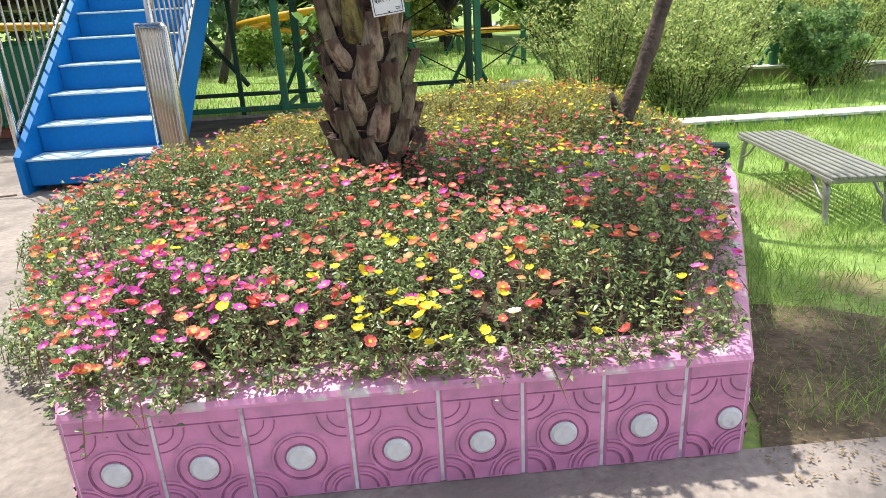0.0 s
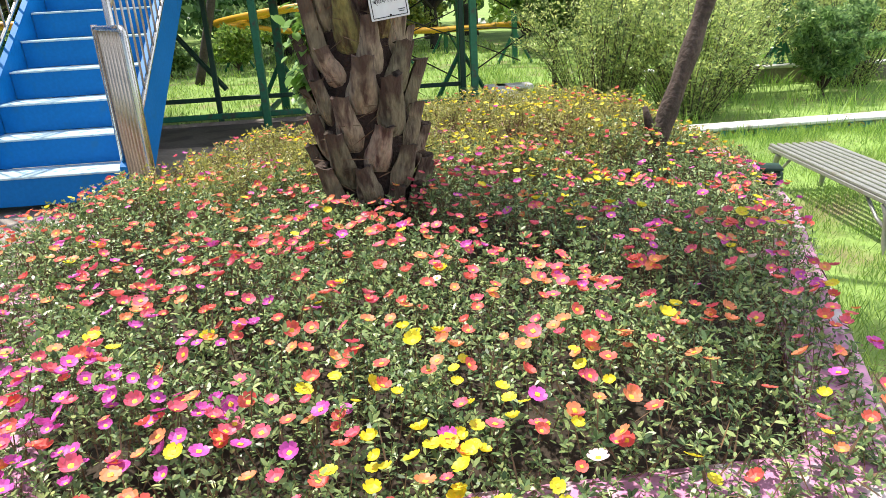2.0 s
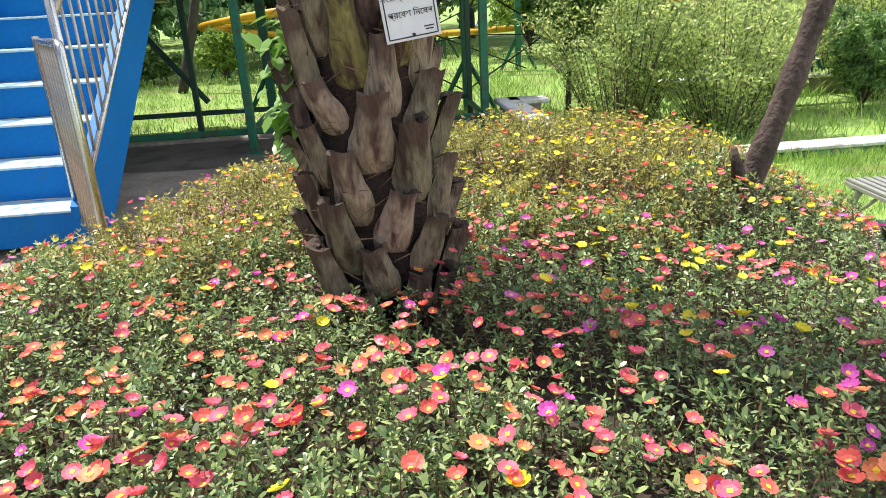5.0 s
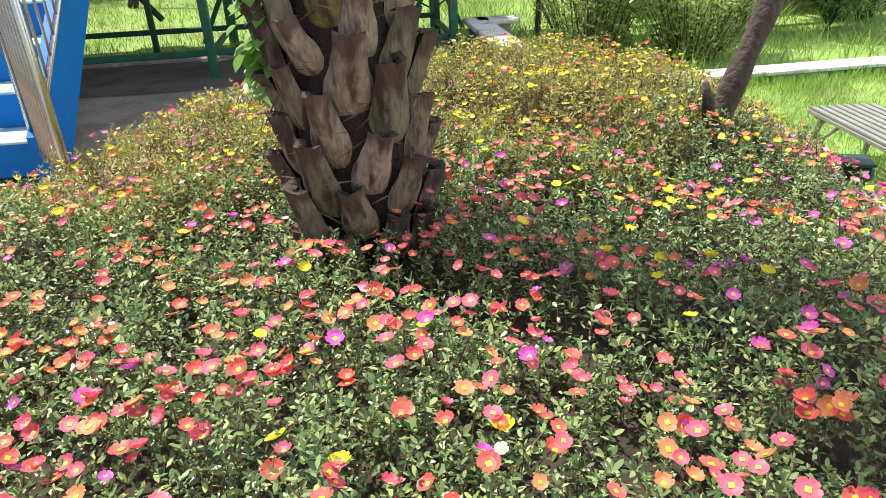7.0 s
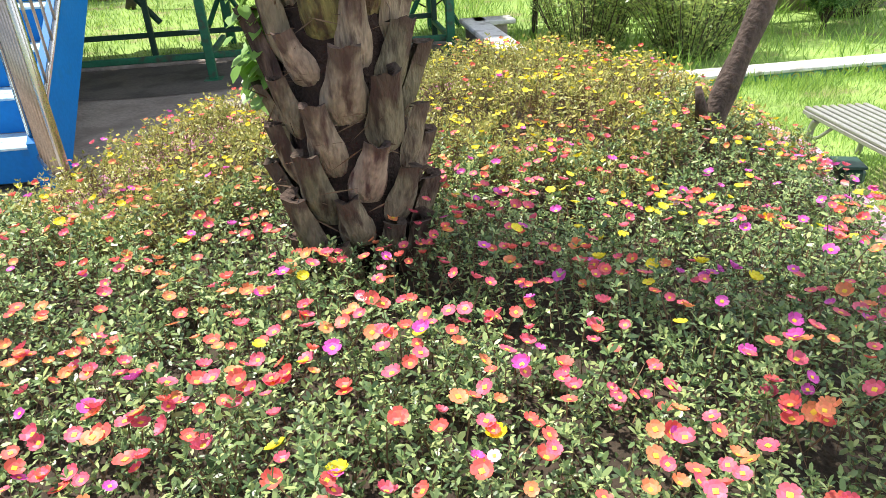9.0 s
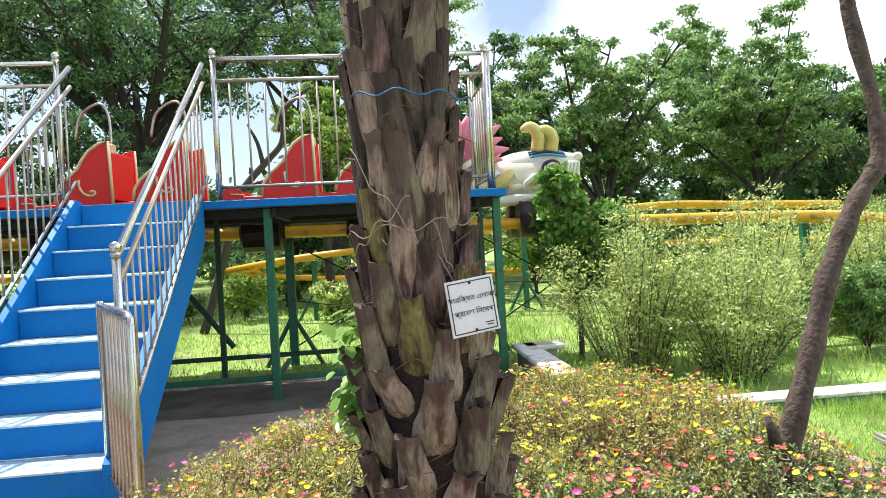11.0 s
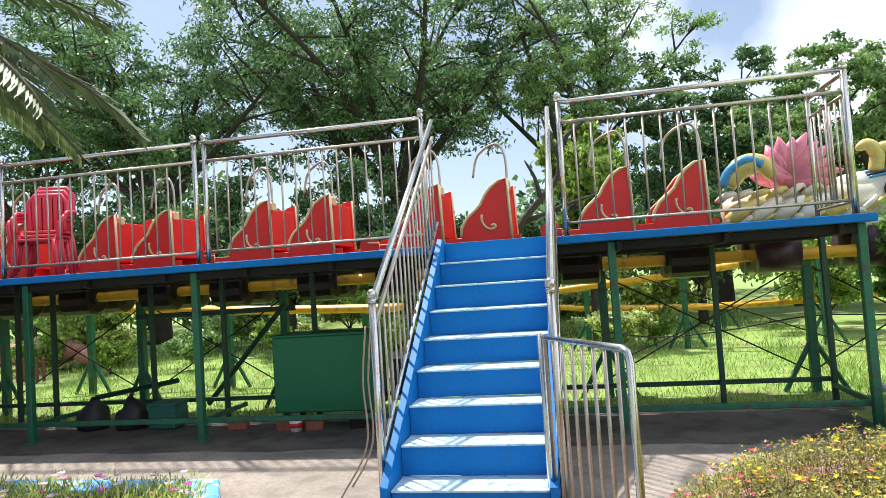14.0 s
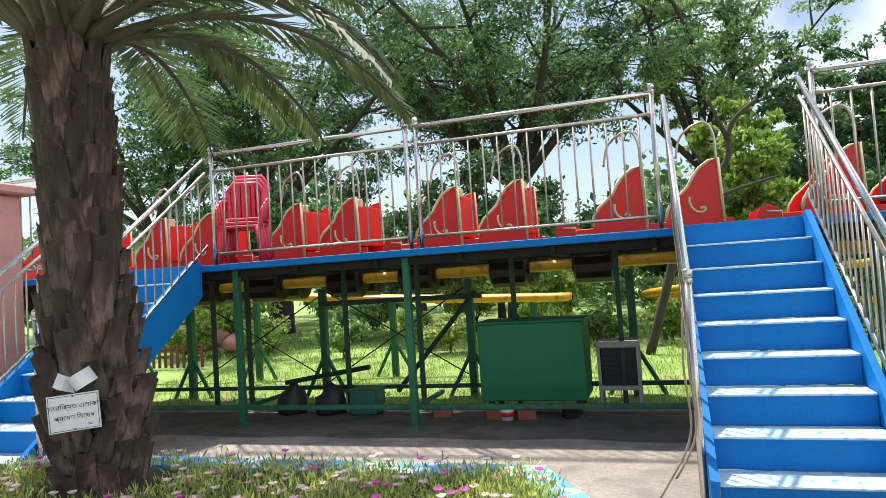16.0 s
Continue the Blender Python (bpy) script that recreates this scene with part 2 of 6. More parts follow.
M_ORANGE = material("orange_plastic", (0.28, 0.085, 0.045), 0.5, var=0.2, scale=8)
M_RUST = material("rust_brown", (0.16, 0.06, 0.04), 0.8, var=0.3, scale=8)
M_BLACK = material("black_rubber", (0.02, 0.02, 0.022), 0.55, var=0.3, scale=10)
M_TEALPL = material("teal_plastic", (0.02, 0.13, 0.10), 0.45, var=0.15, scale=6)
M_GREYB = material("grey_cover", (0.42, 0.40, 0.36), 0.7, var=0.2, scale=6)
M_STATUE = [material("statue_cream", (0.74, 0.69, 0.55), 0.45, var=0.1), material("statue_pink", (0.75, 0.22, 0.32), 0.4, var=0.15),
            material("statue_yellow", (0.62, 0.50, 0.16), 0.4, var=0.15), material("statue_blue", (0.05, 0.28, 0.55), 0.4, var=0.15),
            material("statue_white", (0.75, 0.74, 0.70), 0.4, var=0.1), material("statue_dark", (0.05, 0.02, 0.03), 0.35)]


# ---- mesh tools ----
class Build:
    """Collects points and faces, with a material number for each face."""

    def __init__(self):
        self.v, self.f, self.m = [], [], []

    def add(self, verts, faces, mi=0, mat=None):
        o = len(self.v)
        if mat is not None:
            verts = [mat @ Vector(p) for p in verts]
        self.v.extend(tuple(p) for p in verts)
        self.f.extend(tuple(i + o for i in f) for f in faces)
        self.m.extend([mi] * len(faces))
        return self

    def box(self, size, at=(0, 0, 0), mi=0, bevel=0.008, mat=None):
        """A box with chamfered edges, centred on at."""
        sx, sy, sz = (s / 2 for s in size)
        b = min(bevel, sx * 0.45, sy * 0.45, sz * 0.45)
        bm = bmesh.new()
        for x in (-1, 1):
            for y in (-1, 1):
                for z in (-1, 1):
                    bm.verts.new((x * (sx - b), y * (sy - b), z * sz))
                    bm.verts.new((x * (sx - b), y * sy, z * (sz - b)))
                    bm.verts.new((x * sx, y * (sy - b), z * (sz - b)))
        bmesh.ops.convex_hull(bm, input=bm.verts)
        bmesh.ops.dissolve_limit(bm, angle_limit=0.01, verts=bm.verts, edges=bm.edges)
        bm.verts.index_update()
        t = Matrix.Translation(at)
        if mat is not None:
            t = mat @ t
        self.add([v.co.copy() for v in bm.verts], [[v.index for v in f.verts] for f in bm.faces], mi, t)
        bm.free()
        return self

    def tube(self, path, r, n=8, mi=0, cap=True, mat=None):
        """A round tube along a path; r is one radius or one for each point."""
        pts = [Vector(p) for p in path]
        rs = r if isinstance(r, (list, tuple)) else [r] * len(pts)
        verts, faces = [], []
        side = None
        for i, p in enumerate(pts):
            d = (pts[min(i + 1, len(pts) - 1)] - pts[max(i - 1, 0)]).normalized()
            if side is None:
                side = d.orthogonal().normalized()
            side = (side - d * side.dot(d)).normalized()
            up = d.cross(side)
            for k in range(n):
                a = 2 * math.pi * k / n
                verts.append(p + (side * math.cos(a) + up * math.sin(a)) * rs[i])
        for i in range(len(pts) - 1):
            for k in range(n):
                a, b = i * n + k, i * n + (k + 1) % n
                faces.append((a, b, b + n, a + n))
        if cap:
            faces.append(tuple(reversed(range(n))))
            faces.append(tuple(range(len(verts) - n, len(verts))))
        return self.add(verts, faces, mi, mat)

    def ball(self, at, r, mi=0, seg=10, rings=6, squash=(1, 1, 1), wobble=0.0, seed=0):
        verts, faces = [], []
        rng = random.Random(seed)
        for i in range(rings + 1):
            th = math.pi * i / rings
            for k in range(seg):
                a = 2 * math.pi * k / seg
                q = r * (1 + wobble * (rng.random() - 0.5))
                verts.append((at[0] + q * squash[0] * math.sin(th) * math.cos(a), at[1] + q * squash[1] * math.sin(th) * math.sin(a), at[2] + q * squash[2] * math.cos(th)))
        for i in range(rings):
            for k in range(seg):
                faces.append((i * seg + k, (i + 1) * seg + k, (i + 1) * seg + (k + 1) % seg, i * seg + (k + 1) % seg))
        return self.add(verts, faces, mi)

    def prism(self, outline, depth, mi=0, mat=None):
        """A flat outline in x and z, given depth along y from 0."""
        n = len(outline)
        verts = [(x, 0, z) for x, z in outline] + [(x, depth, z) for x, z in outline]
        faces = [tuple(range(n)), tuple(reversed(range(n, 2 * n)))]
        for i in range(n):
            j = (i + 1) % n
            faces.append((i, i + n, j + n, j))
        return self.add(verts, faces, mi, mat)

    def mesh(self, name, mats, smooth=False):
        me = bpy.data.meshes.new(name)
        me.from_pydata(self.v, [], self.f)
        for m in mats if isinstance(mats, (list, tuple)) else [mats]:
            me.materials.append(m)
        me.polygons.foreach_set("material_index", self.m)
        if smooth:
            me.polygons.foreach_set("use_smooth", [True] * len(self.f))
        bm = bmesh.new()
        bm.from_mesh(me)
        bmesh.ops.recalc_face_normals(bm, faces=bm.faces)
        bm.to_mesh(me)
        bm.free()
        me.update()
        return me


def part(name, build, mats, parent=None, label="", smooth=False):
    ob = new(name, build.mesh(name, mats, smooth))
    if parent is not None:
        ob.parent = parent
    return tagged(ob, label)


def piece(name, mesh, parent, m):
    """One of many alike pieces, on shared mesh data."""
    ob = new(name, mesh)
    ob.parent = parent
    ob.matrix_basis = m
    return ob


def thing(name, label, category, m=None, group="", kind=""):
    ob = new(name)
    ob.empty_display_size = 0.1
    if m is not None:
        ob.matrix_basis = m
    return tagged(ob, label, category, group, kind)


def quads(name, corners, mats, index=None):
    """A mesh from an array of loose faces, shape (n, corners, 3)."""
    n, k = corners.shape[:2]
    me = bpy.data.meshes.new(name)
    me.vertices.add(n * k)
    me.vertices.foreach_set("co", corners.astype(np.float32).ravel())
    me.loops.add(n * k)
    me.loops.foreach_set("vertex_index", np.arange(n * k, dtype=np.int32))
    me.polygons.add(n)
    me.polygons.foreach_set("loop_start", np.arange(0, n * k, k, dtype=np.int32))
    for m in mats if isinstance(mats, (list, tuple)) else [mats]:
        me.materials.append(m)
    if index is not None:
        me.polygons.foreach_set("material_index", np.asarray(index, dtype=np.int32))
    me.update(calc_edges=True)
    return me


def oval_leaves(at, way, length, width, rng, up):
    """Blunt oval leaves of six corners, a little cupped along the middle."""
    n = len(at)
    side = unit(np.cross(way, up))
    nor = np.cross(side, way)
    L, W = np.broadcast_to(length, n)[:, None], np.broadcast_to(width, n)[:, None]
    lo, hi = at + way * L * 0.38 + nor * W * 0.16, at + way * L * 0.78 + nor * W * 0.14
    return np.stack([at, lo + side * W * 0.46, hi + side * W * 0.40, at + way * L, hi - side * W * 0.40, lo - side * W * 0.46], axis=1)


def leaf_quads(at, way, length, width, rng, up=None):
    """Kite-shaped leaves: base, two sides and tip, at points at, along the unit vectors way."""
    n = len(at)
    if up is None:
        up = rng.normal(size=(n, 3))
    side = np.cross(way, up)
    side /= np.linalg.norm(side, axis=1, keepdims=True) + 1e-9
    nor = np.cross(side, way)
    length, width = np.broadcast_to(length, n)[:, None], np.broadcast_to(width, n)[:, None]
    mid = at + way * length * 0.55
    c = np.stack([at, mid + side * width / 2 + nor * width * 0.12, at + way * length, mid - side * width / 2 + nor * width * 0.12], axis=1)
    return c


def unit(a):
    return a / (np.linalg.norm(a, axis=1, keepdims=True) + 1e-9)


# ---- ground ----
GZ = -0.05


def lawn_z(x, y):
    """The lawn sinks gently on the bench's side."""
    def step(a):
        a = np.clip(a, 0, 1)
        return a * a * (3 - 2 * a)
    return GZ - 0.012 - 0.09 * step((x - 3.9) / 1.3) * step((y - 1.9) / 1.5) * step((16 - y) / 6) * step((16 - x) / 4)


def build_ground():
    xs = np.concatenate([np.linspace(-400, -14, 10), np.linspace(-12, 16, 57), np.linspace(18, 400, 10)])
    ys = np.concatenate([np.linspace(-300, -8, 8), np.linspace(-6, 24, 61), np.linspace(27, 600, 10)])
    b = Build()
    X, Y = np.meshgrid(xs, ys)
    Z = lawn_z(X, Y)
    verts = np.stack([X, Y, Z], -1).reshape(-1, 3).tolist()
    w = len(xs)
    faces = [(j * w + i, j * w + i + 1, (j + 1) * w + i + 1, (j + 1) * w + i) for j in range(len(ys) - 1) for i in range(w - 1)]
    b.add(verts, faces)
    ob = part("ground", b, M_LAWN, smooth=True)
    tagged(ob, "grassy park ground with bare earthy patches", "ground", kind="structure")
    b = Build()
    b.box((40, 7.0, 0.1), (2, -1.55, GZ - 0.05 + 0.004), bevel=0.02)
    pv = part("pavement", b, M_CONC)
    tagged(pv, "weathered concrete footpath with sandy stains", "pavement", kind="structure")
    b = Build()
    b.box((15.75, 7.12, 0.1), (-4.175, 5.445, GZ - 0.05 + 0.002), bevel=0.02)
    b.box((16.05, 0.10, 0.06), (-4.0 - 0.025, 9.06, GZ), bevel=0.015)
    pv = part("pavement", b, M_CONC)
    tagged(pv, "concrete apron in front of and under the ride", "pavement", kind="structure")
    # Thin sheet that paints the shade under the ride onto the apron.
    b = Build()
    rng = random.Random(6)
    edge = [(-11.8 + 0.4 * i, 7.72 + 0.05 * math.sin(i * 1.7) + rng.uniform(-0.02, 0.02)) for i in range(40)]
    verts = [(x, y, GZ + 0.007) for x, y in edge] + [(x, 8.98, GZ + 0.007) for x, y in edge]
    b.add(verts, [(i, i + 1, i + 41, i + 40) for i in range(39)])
    tagged(part("deck_shade", b, M_DECKSHADE), "concrete darkened by colour for the shade under the ride", "stain", kind="stuff")
    b = Build()
    ring = []
    for i in range(36):
        a = 6.2832 * i / 36
        q = 1 + 0.16 * math.sin(3 * a + 1) + 0.09 * math.sin(7 * a) + rng.uniform(-0.05, 0.05)
        ring.append((4.70 + 1.05 * q * math.cos(a), 2.30 + 0.52 * q * math.sin(a)))
    b.add([(x, y, float(lawn_z(x, y)) + 0.006) for x, y in ring] + [(4.70, 2.30, float(lawn_z(4.70, 2.30)) + 0.012)], [(i, (i + 1) % 36, 36) for i in range(36)])
    tagged(part("bare_soil", b, M_EARTH, smooth=True), "bare brown earth worn through the lawn", "soil", kind="stuff")


build_ground()


# ---- planters ----
PINK_BED = [(1.97, 1.90), (3.74, 1.92), (4.56, 3.65), (4.80, 4.35), (4.82, 5.1), (4.25, 6.2), (2.7, 6.1), (1.95, 5.6), (1.62, 5.0), (1.15, 3.7)]
FRONT_JOINTS = [0.0, 0.122, 0.249, 0.401, 0.531, 0.655, 0.777, 0.902, 1.0]
BLUE_BED = [(-0.95, 5.27), (-4.6, 5.30), (-5.0, 4.2), (-4.6, 2.6), (-1.3, 2.5), (-0.42, 3.6), (-0.42, 4.35)]


def inset(poly, d):
    """The outline moved inwards by d (anticlockwise outline)."""
    n = len(poly)
    out = []
    for i in range(n):
        p0, p1, p2 = Vector(poly[i - 1]), Vector(poly[i]), Vector(poly[(i + 1) % n])
        e1, e2 = (p1 - p0).normalized(), (p2 - p1).normalized()
        n1, n2 = Vector((-e1.y, e1.x)), Vector((-e2.y, e2.x))
        k = (n1 + n2).normalized()
        out.append(tuple(p1 + k * (d / k.dot(n1))))
    return out


def bed_depth(poly, x, y):
    """How far points lie inside a convex outline (negative outside)."""
    d = np.full(np.shape(x), 99.0)
    for i in range(len(poly)):
        (ax, ay), (bx, by) = poly[i - 1], poly[i]
        l = math.hypot(bx - ax, by - ay)
        d = np.minimum(d, ((bx - ax) * (y - ay) - (by - ay) * (x - ax)) / l)
    return d


def arc_strip(b, cx, cz, r0, r1, a0, a1, depth, mi, mat, n=14):
    verts, faces = [], []
    for i in range(n + 1):
        a = radians(a0 + (a1 - a0) * i / n)
        for r in (r0, r1):
            for y in (0, -depth):
                verts.append((cx + r * math.cos(a), y, cz + r * math.sin(a)))
    for i in range(n):
        o = i * 4
        faces += [(o + 1, o + 5, o + 7, o + 3), (o, o + 1, o + 5, o + 4), (o + 2, o + 6, o + 7, o + 3)]
    b.add(verts, faces, mi, mat)


def panel_mesh(w, h, mats, dx=0.0, seed=0, fine=24):
    """A moulded wall panel with rings round a white boss and quarter rings in its corners; the front looks along -y."""
    rng = random.Random(seed)
    b = Build()
    b.box((w - 0.009, 0.03, h), (0, 0.0, h / 2), bevel=0.010)
    front = Matrix.Translation((0, -0.015, 0))
    cz = h * (0.41 + 0.02 * rng.random())
    r = 0.033 + 0.005 * rng.random()
    b.tube([(dx, 0.0, cz), (dx, -0.004, cz), (dx, -0.010, cz)], [r, r, r - 0.009], n=18, mi=1, mat=front)
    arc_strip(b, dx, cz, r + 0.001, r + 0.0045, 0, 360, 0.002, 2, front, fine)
    if dx == 0:
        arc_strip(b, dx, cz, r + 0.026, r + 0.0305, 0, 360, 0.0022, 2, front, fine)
        arc_strip(b, dx, cz, r + 0.031, r + 0.037, 0, 360, 0.004, 0, front, fine)
    s = w / 2 - 0.012
    for q in (0.042, 0.068):
        k = 0.0022 + 0.0015 * rng.random()
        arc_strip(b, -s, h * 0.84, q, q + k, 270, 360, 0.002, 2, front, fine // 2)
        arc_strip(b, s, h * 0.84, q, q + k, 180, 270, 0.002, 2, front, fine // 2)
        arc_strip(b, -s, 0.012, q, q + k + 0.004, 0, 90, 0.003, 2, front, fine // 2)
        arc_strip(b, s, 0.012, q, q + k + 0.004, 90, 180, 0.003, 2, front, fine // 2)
        arc_strip(b, -s, 0.012, q + k + 0.0045, q + k + 0.010, 0, 90, 0.005, 0, front, fine // 2)
        arc_strip(b, s, 0.012, q + k + 0.0045, q + k + 0.010, 90, 180, 0.005, 0, front, fine // 2)
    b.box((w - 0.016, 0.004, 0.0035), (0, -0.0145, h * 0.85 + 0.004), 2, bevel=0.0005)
    return b.mesh("panel", mats)


def planter(name, poly, top, face_mat, rim_mat, label, joints=None):
    t = thing(name, label, "planter")
    core, rim = Build(), Build()
    n = len(poly)
    inner, core_out = inset(poly, 0.17), inset(poly, 0.004)
    for i in range(n):
        j = (i + 1) % n
        a, b_, c, d = core_out[i], core_out[j], inner[j], inner[i]
        core.add([(*a, GZ), (*b_, GZ), (*c, GZ), (*d, GZ), (*a, top - 0.03), (*b_, top - 0.03), (*c, top - 0.03), (*d, top - 0.03)],
                 [(0, 1, 5, 4), (2, 3, 7, 6), (4, 5, 6, 7), (0, 3, 2, 1)])
        o1, o2, o3 = inset(poly, -0.004), inset(poly, 0.004), inset(poly, 0.028)
        i1, i2 = inset(poly, 0.14), inset(poly, 0.18)
        rows = [(o1, top - 0.030), (o1, top - 0.022), (o2, top - 0.008), (o3, top), (i1, top), (i2, top - 0.02), (i2, top - 0.06)]
        for k in range(len(rows) - 1):
            (p, z0), (q, z1) = rows[k], rows[k + 1]
            rim.add([(*p[i], z0), (*p[j], z0), (*q[j], z1), (*q[i], z1)], [(0, 1, 2, 3)])
    part("core_wall", core, M_WHITE, t, "white joints between the moulded panels")
    part("rim", rim, rim_mat, t, "rounded painted rim")
    for i in range(n):
        a, b_ = Vector(poly[i]), Vector(poly[(i + 1) % n])
        L = (b_ - a).length
        k = max(1, round(L / 0.225))
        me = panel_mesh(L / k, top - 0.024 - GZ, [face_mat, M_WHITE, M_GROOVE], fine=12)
        cuts = [s / k for s in range(k + 1)]
        if joints and i == 0:
            cuts = joints
        ang = math.degrees(math.atan2(b_.y - a.y, b_.x - a.x))
        for s in range(len(cuts) - 1):
            if joints and i == 0:
                last = s == len(cuts) - 2
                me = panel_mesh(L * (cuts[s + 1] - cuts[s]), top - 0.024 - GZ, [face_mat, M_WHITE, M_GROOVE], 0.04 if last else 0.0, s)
            p = a.lerp(b_, (cuts[s] + cuts[s + 1]) / 2)
            nrm = Vector((-(b_ - a).y, (b_ - a).x)).normalized()
            piece("panel", me, t, pose(p.x + nrm.x * 0.012, p.y + nrm.y * 0.012, GZ, 0, 0, ang))
    return t


def soil_bed(poly, top, height, label):
    inner = inset(poly, 0.16)
    cx, cy = sum(p[0] for p in inner) / len(inner), sum(p[1] for p in inner) / len(inner)
    b = Build()
    rings = 8
    verts, faces = [(cx, cy, height)], []
    n = len(inner) * 4
    for r in range(1, rings + 1):
        f = r / rings
        for k in range(n):
            i, u = divmod(k, 4)
            p = Vector(inner[i]).lerp(Vector(inner[(i + 1) % len(inner)]), u / 4)
            z = top + (height - top) * (1 - f ** 4) + 0.02 * noise.noise((p.x * f * 3, p.y * f * 3, 1.0)) * (r < rings)
            verts.append((cx + (p.x - cx) * f, cy + (p.y - cy) * f, z - (0.05 if r == rings else 0)))
    for k in range(n):
        faces.append((0, 1 + k, 1 + (k + 1) % n))
        for r in range(rings - 1):
            a, c = 1 + r * n + k, 1 + r * n + (k + 1) % n
            faces.append((a, a + n, c + n, c))
    ob = part("planting_soil", b.add(verts, faces), M_SOIL, smooth=True)
    return tagged(ob, label, "soil", kind="stuff")


RIM, BRIM = 0.27, 0.42
planter("flower_planter", PINK_BED, RIM, M_PINK, M_PINKTOP, "low pink planter of moulded panels with white bosses", FRONT_JOINTS)
soil_bed(PINK_BED, RIM, 0.33, "dark soil under the moss roses")
planter("flower_planter", BLUE_BED, BRIM, M_BLUERIM, M_BLUERIM, "low blue and white planter with a worn rim")
soil_bed(BLUE_BED, BRIM, 0.40, "dark soil in the blue planter")


# ---- ride: stairs ----
RISE, RUN, DECK = 0.21, 0.29, 1.86
STEP_TOP, EDGE = 1.89, 8.0


def stair_rail(parent, x, name):
    """One side's handrail: two newels with balls, two slanted rails, a shoe rail and balusters."""
    r = part(name, Build().tube([(x, 5.79, GZ), (x, 5.79, 1.42)], 0.026, 10), M_STEEL, parent, smooth=True)
    part("ball_cap", Build().tube([(x, 5.79, 1.40), (x, 5.79, 1.425)], 0.032, 10).ball((x, 5.79, 1.455), 0.036), M_STEEL, r, smooth=True)
    y0, z0, y1, z1 = 5.79, 1.40, 8.14, 3.14
    part("handrail", Build().tube([(x, y0, z0), (x, y1, z1)], 0.025, 10), M_STEEL, r, smooth=True)
    part("second_rail", Build().tube([(x, y0, z0 - 0.17), (x, y1, z1 - 0.17)], 0.018, 8), M_STEEL2, r, smooth=True)
    part("shoe_rail", Build().tube([(x, y0 + 0.02, 0.40), (x, y1, 2.10)], 0.016, 8), M_STEEL, r, smooth=True)
    bal = Build().tube([(0, 0, 0), (0, 0, 0.83)], 0.0095, 6).mesh("baluster", M_STEEL2, True)
    n = 18
    for i in range(1, n):
        f = i / n
        piece("baluster", bal, r, pose(x, y0 + (y1 - y0) * f, 0.40 + 1.70 * f))


def stairs(x0, width, label):
    t = thing("staircase", label, "staircase", group="ride stairs")
    for x in (x0 - 0.03, x0 + width + 0.03):
        b = Build()
        out = [(5.62, GZ), (5.95, GZ), (8.04, 1.50), (8.04, 1.90), (7.92, 1.92), (5.62, 0.24)]
        b.prism(out, 0.05, mat=Matrix(((0, 1, 0, x - 0.025), (1, 0, 0, 0), (0, 0, 1, 0), (0, 0, 0, 1))))
        part("stringer", b, M_BLUE, t, "bright blue side plate")
    tread = Build().box((width, RUN + 0.02, 0.016), (0, 0, -0.008), 0, 0.004).mesh("tread", M_TREAD)
    riser = Build().box((width, 0.012, RISE - 0.018), (0, 0, 0), 0, 0.002).mesh("riser", M_BLUE)
    nose = Build().box((width, 0.03, 0.022), (0, 0, 0), 0, 0.006).mesh("nosing", M_BLUE)
    xm = x0 + width / 2
    for k in range(0, 9):
        z, y = STEP_TOP - RISE * k, EDGE - RUN * k
        if k:
            piece("tread", tread, t, pose(xm, y + RUN / 2, z))
        piece("riser", riser, t, pose(xm, y + 0.012, z - RISE / 2 - 0.006))
    for x, nm in ((x0 - 0.085, "newel_post"), (x0 + width + 0.085, "newel_post")):
        stair_rail(t, x, nm)
    return t


stairs(0.0, 1.0, "steep blue metal staircase with stainless steel railings")
stairs(-6.42, 1.0, "blue metal staircase beside a palm trunk, steel railings")


def swing_gate():
    g = thing("swing_gate", "open stainless steel bar gate beside the stairs", "gate", pose(1.03, 5.67, 0, 0, 0, math.degrees(math.atan2(4.86 - 5.67, 1.47 - 1.03))))
    L, zt, zb = 0.93, 1.13, 0.16
    path = [(0, 0, zb), (0, 0, zt), (L - 0.06, 0, zt), (L - 0.018, 0, zt - 0.018), (L, 0, zt - 0.06), (L, 0, zb + 0.06), (L - 0.018, 0, zb + 0.018), (L - 0.06, 0, zb), (0.0, 0, zb)]
    part("gate_frame", Build().tube(path, 0.021, 8), M_STEEL, g, smooth=True)
    bar = Build().tube([(0, 0, zb), (0, 0, zt)], 0.011, 6).mesh("bar", M_STEEL2, True)
    for i in range(1, 8):
        piece("bar", bar, g, pose(L * i / 8, 0, 0))
    part("hinge_post", Build().tube([(-0.05, 0.0, GZ), (-0.05, 0.0, zt + 0.02)], 0.02, 8), M_STEEL, g, smooth=True)


swing_gate()


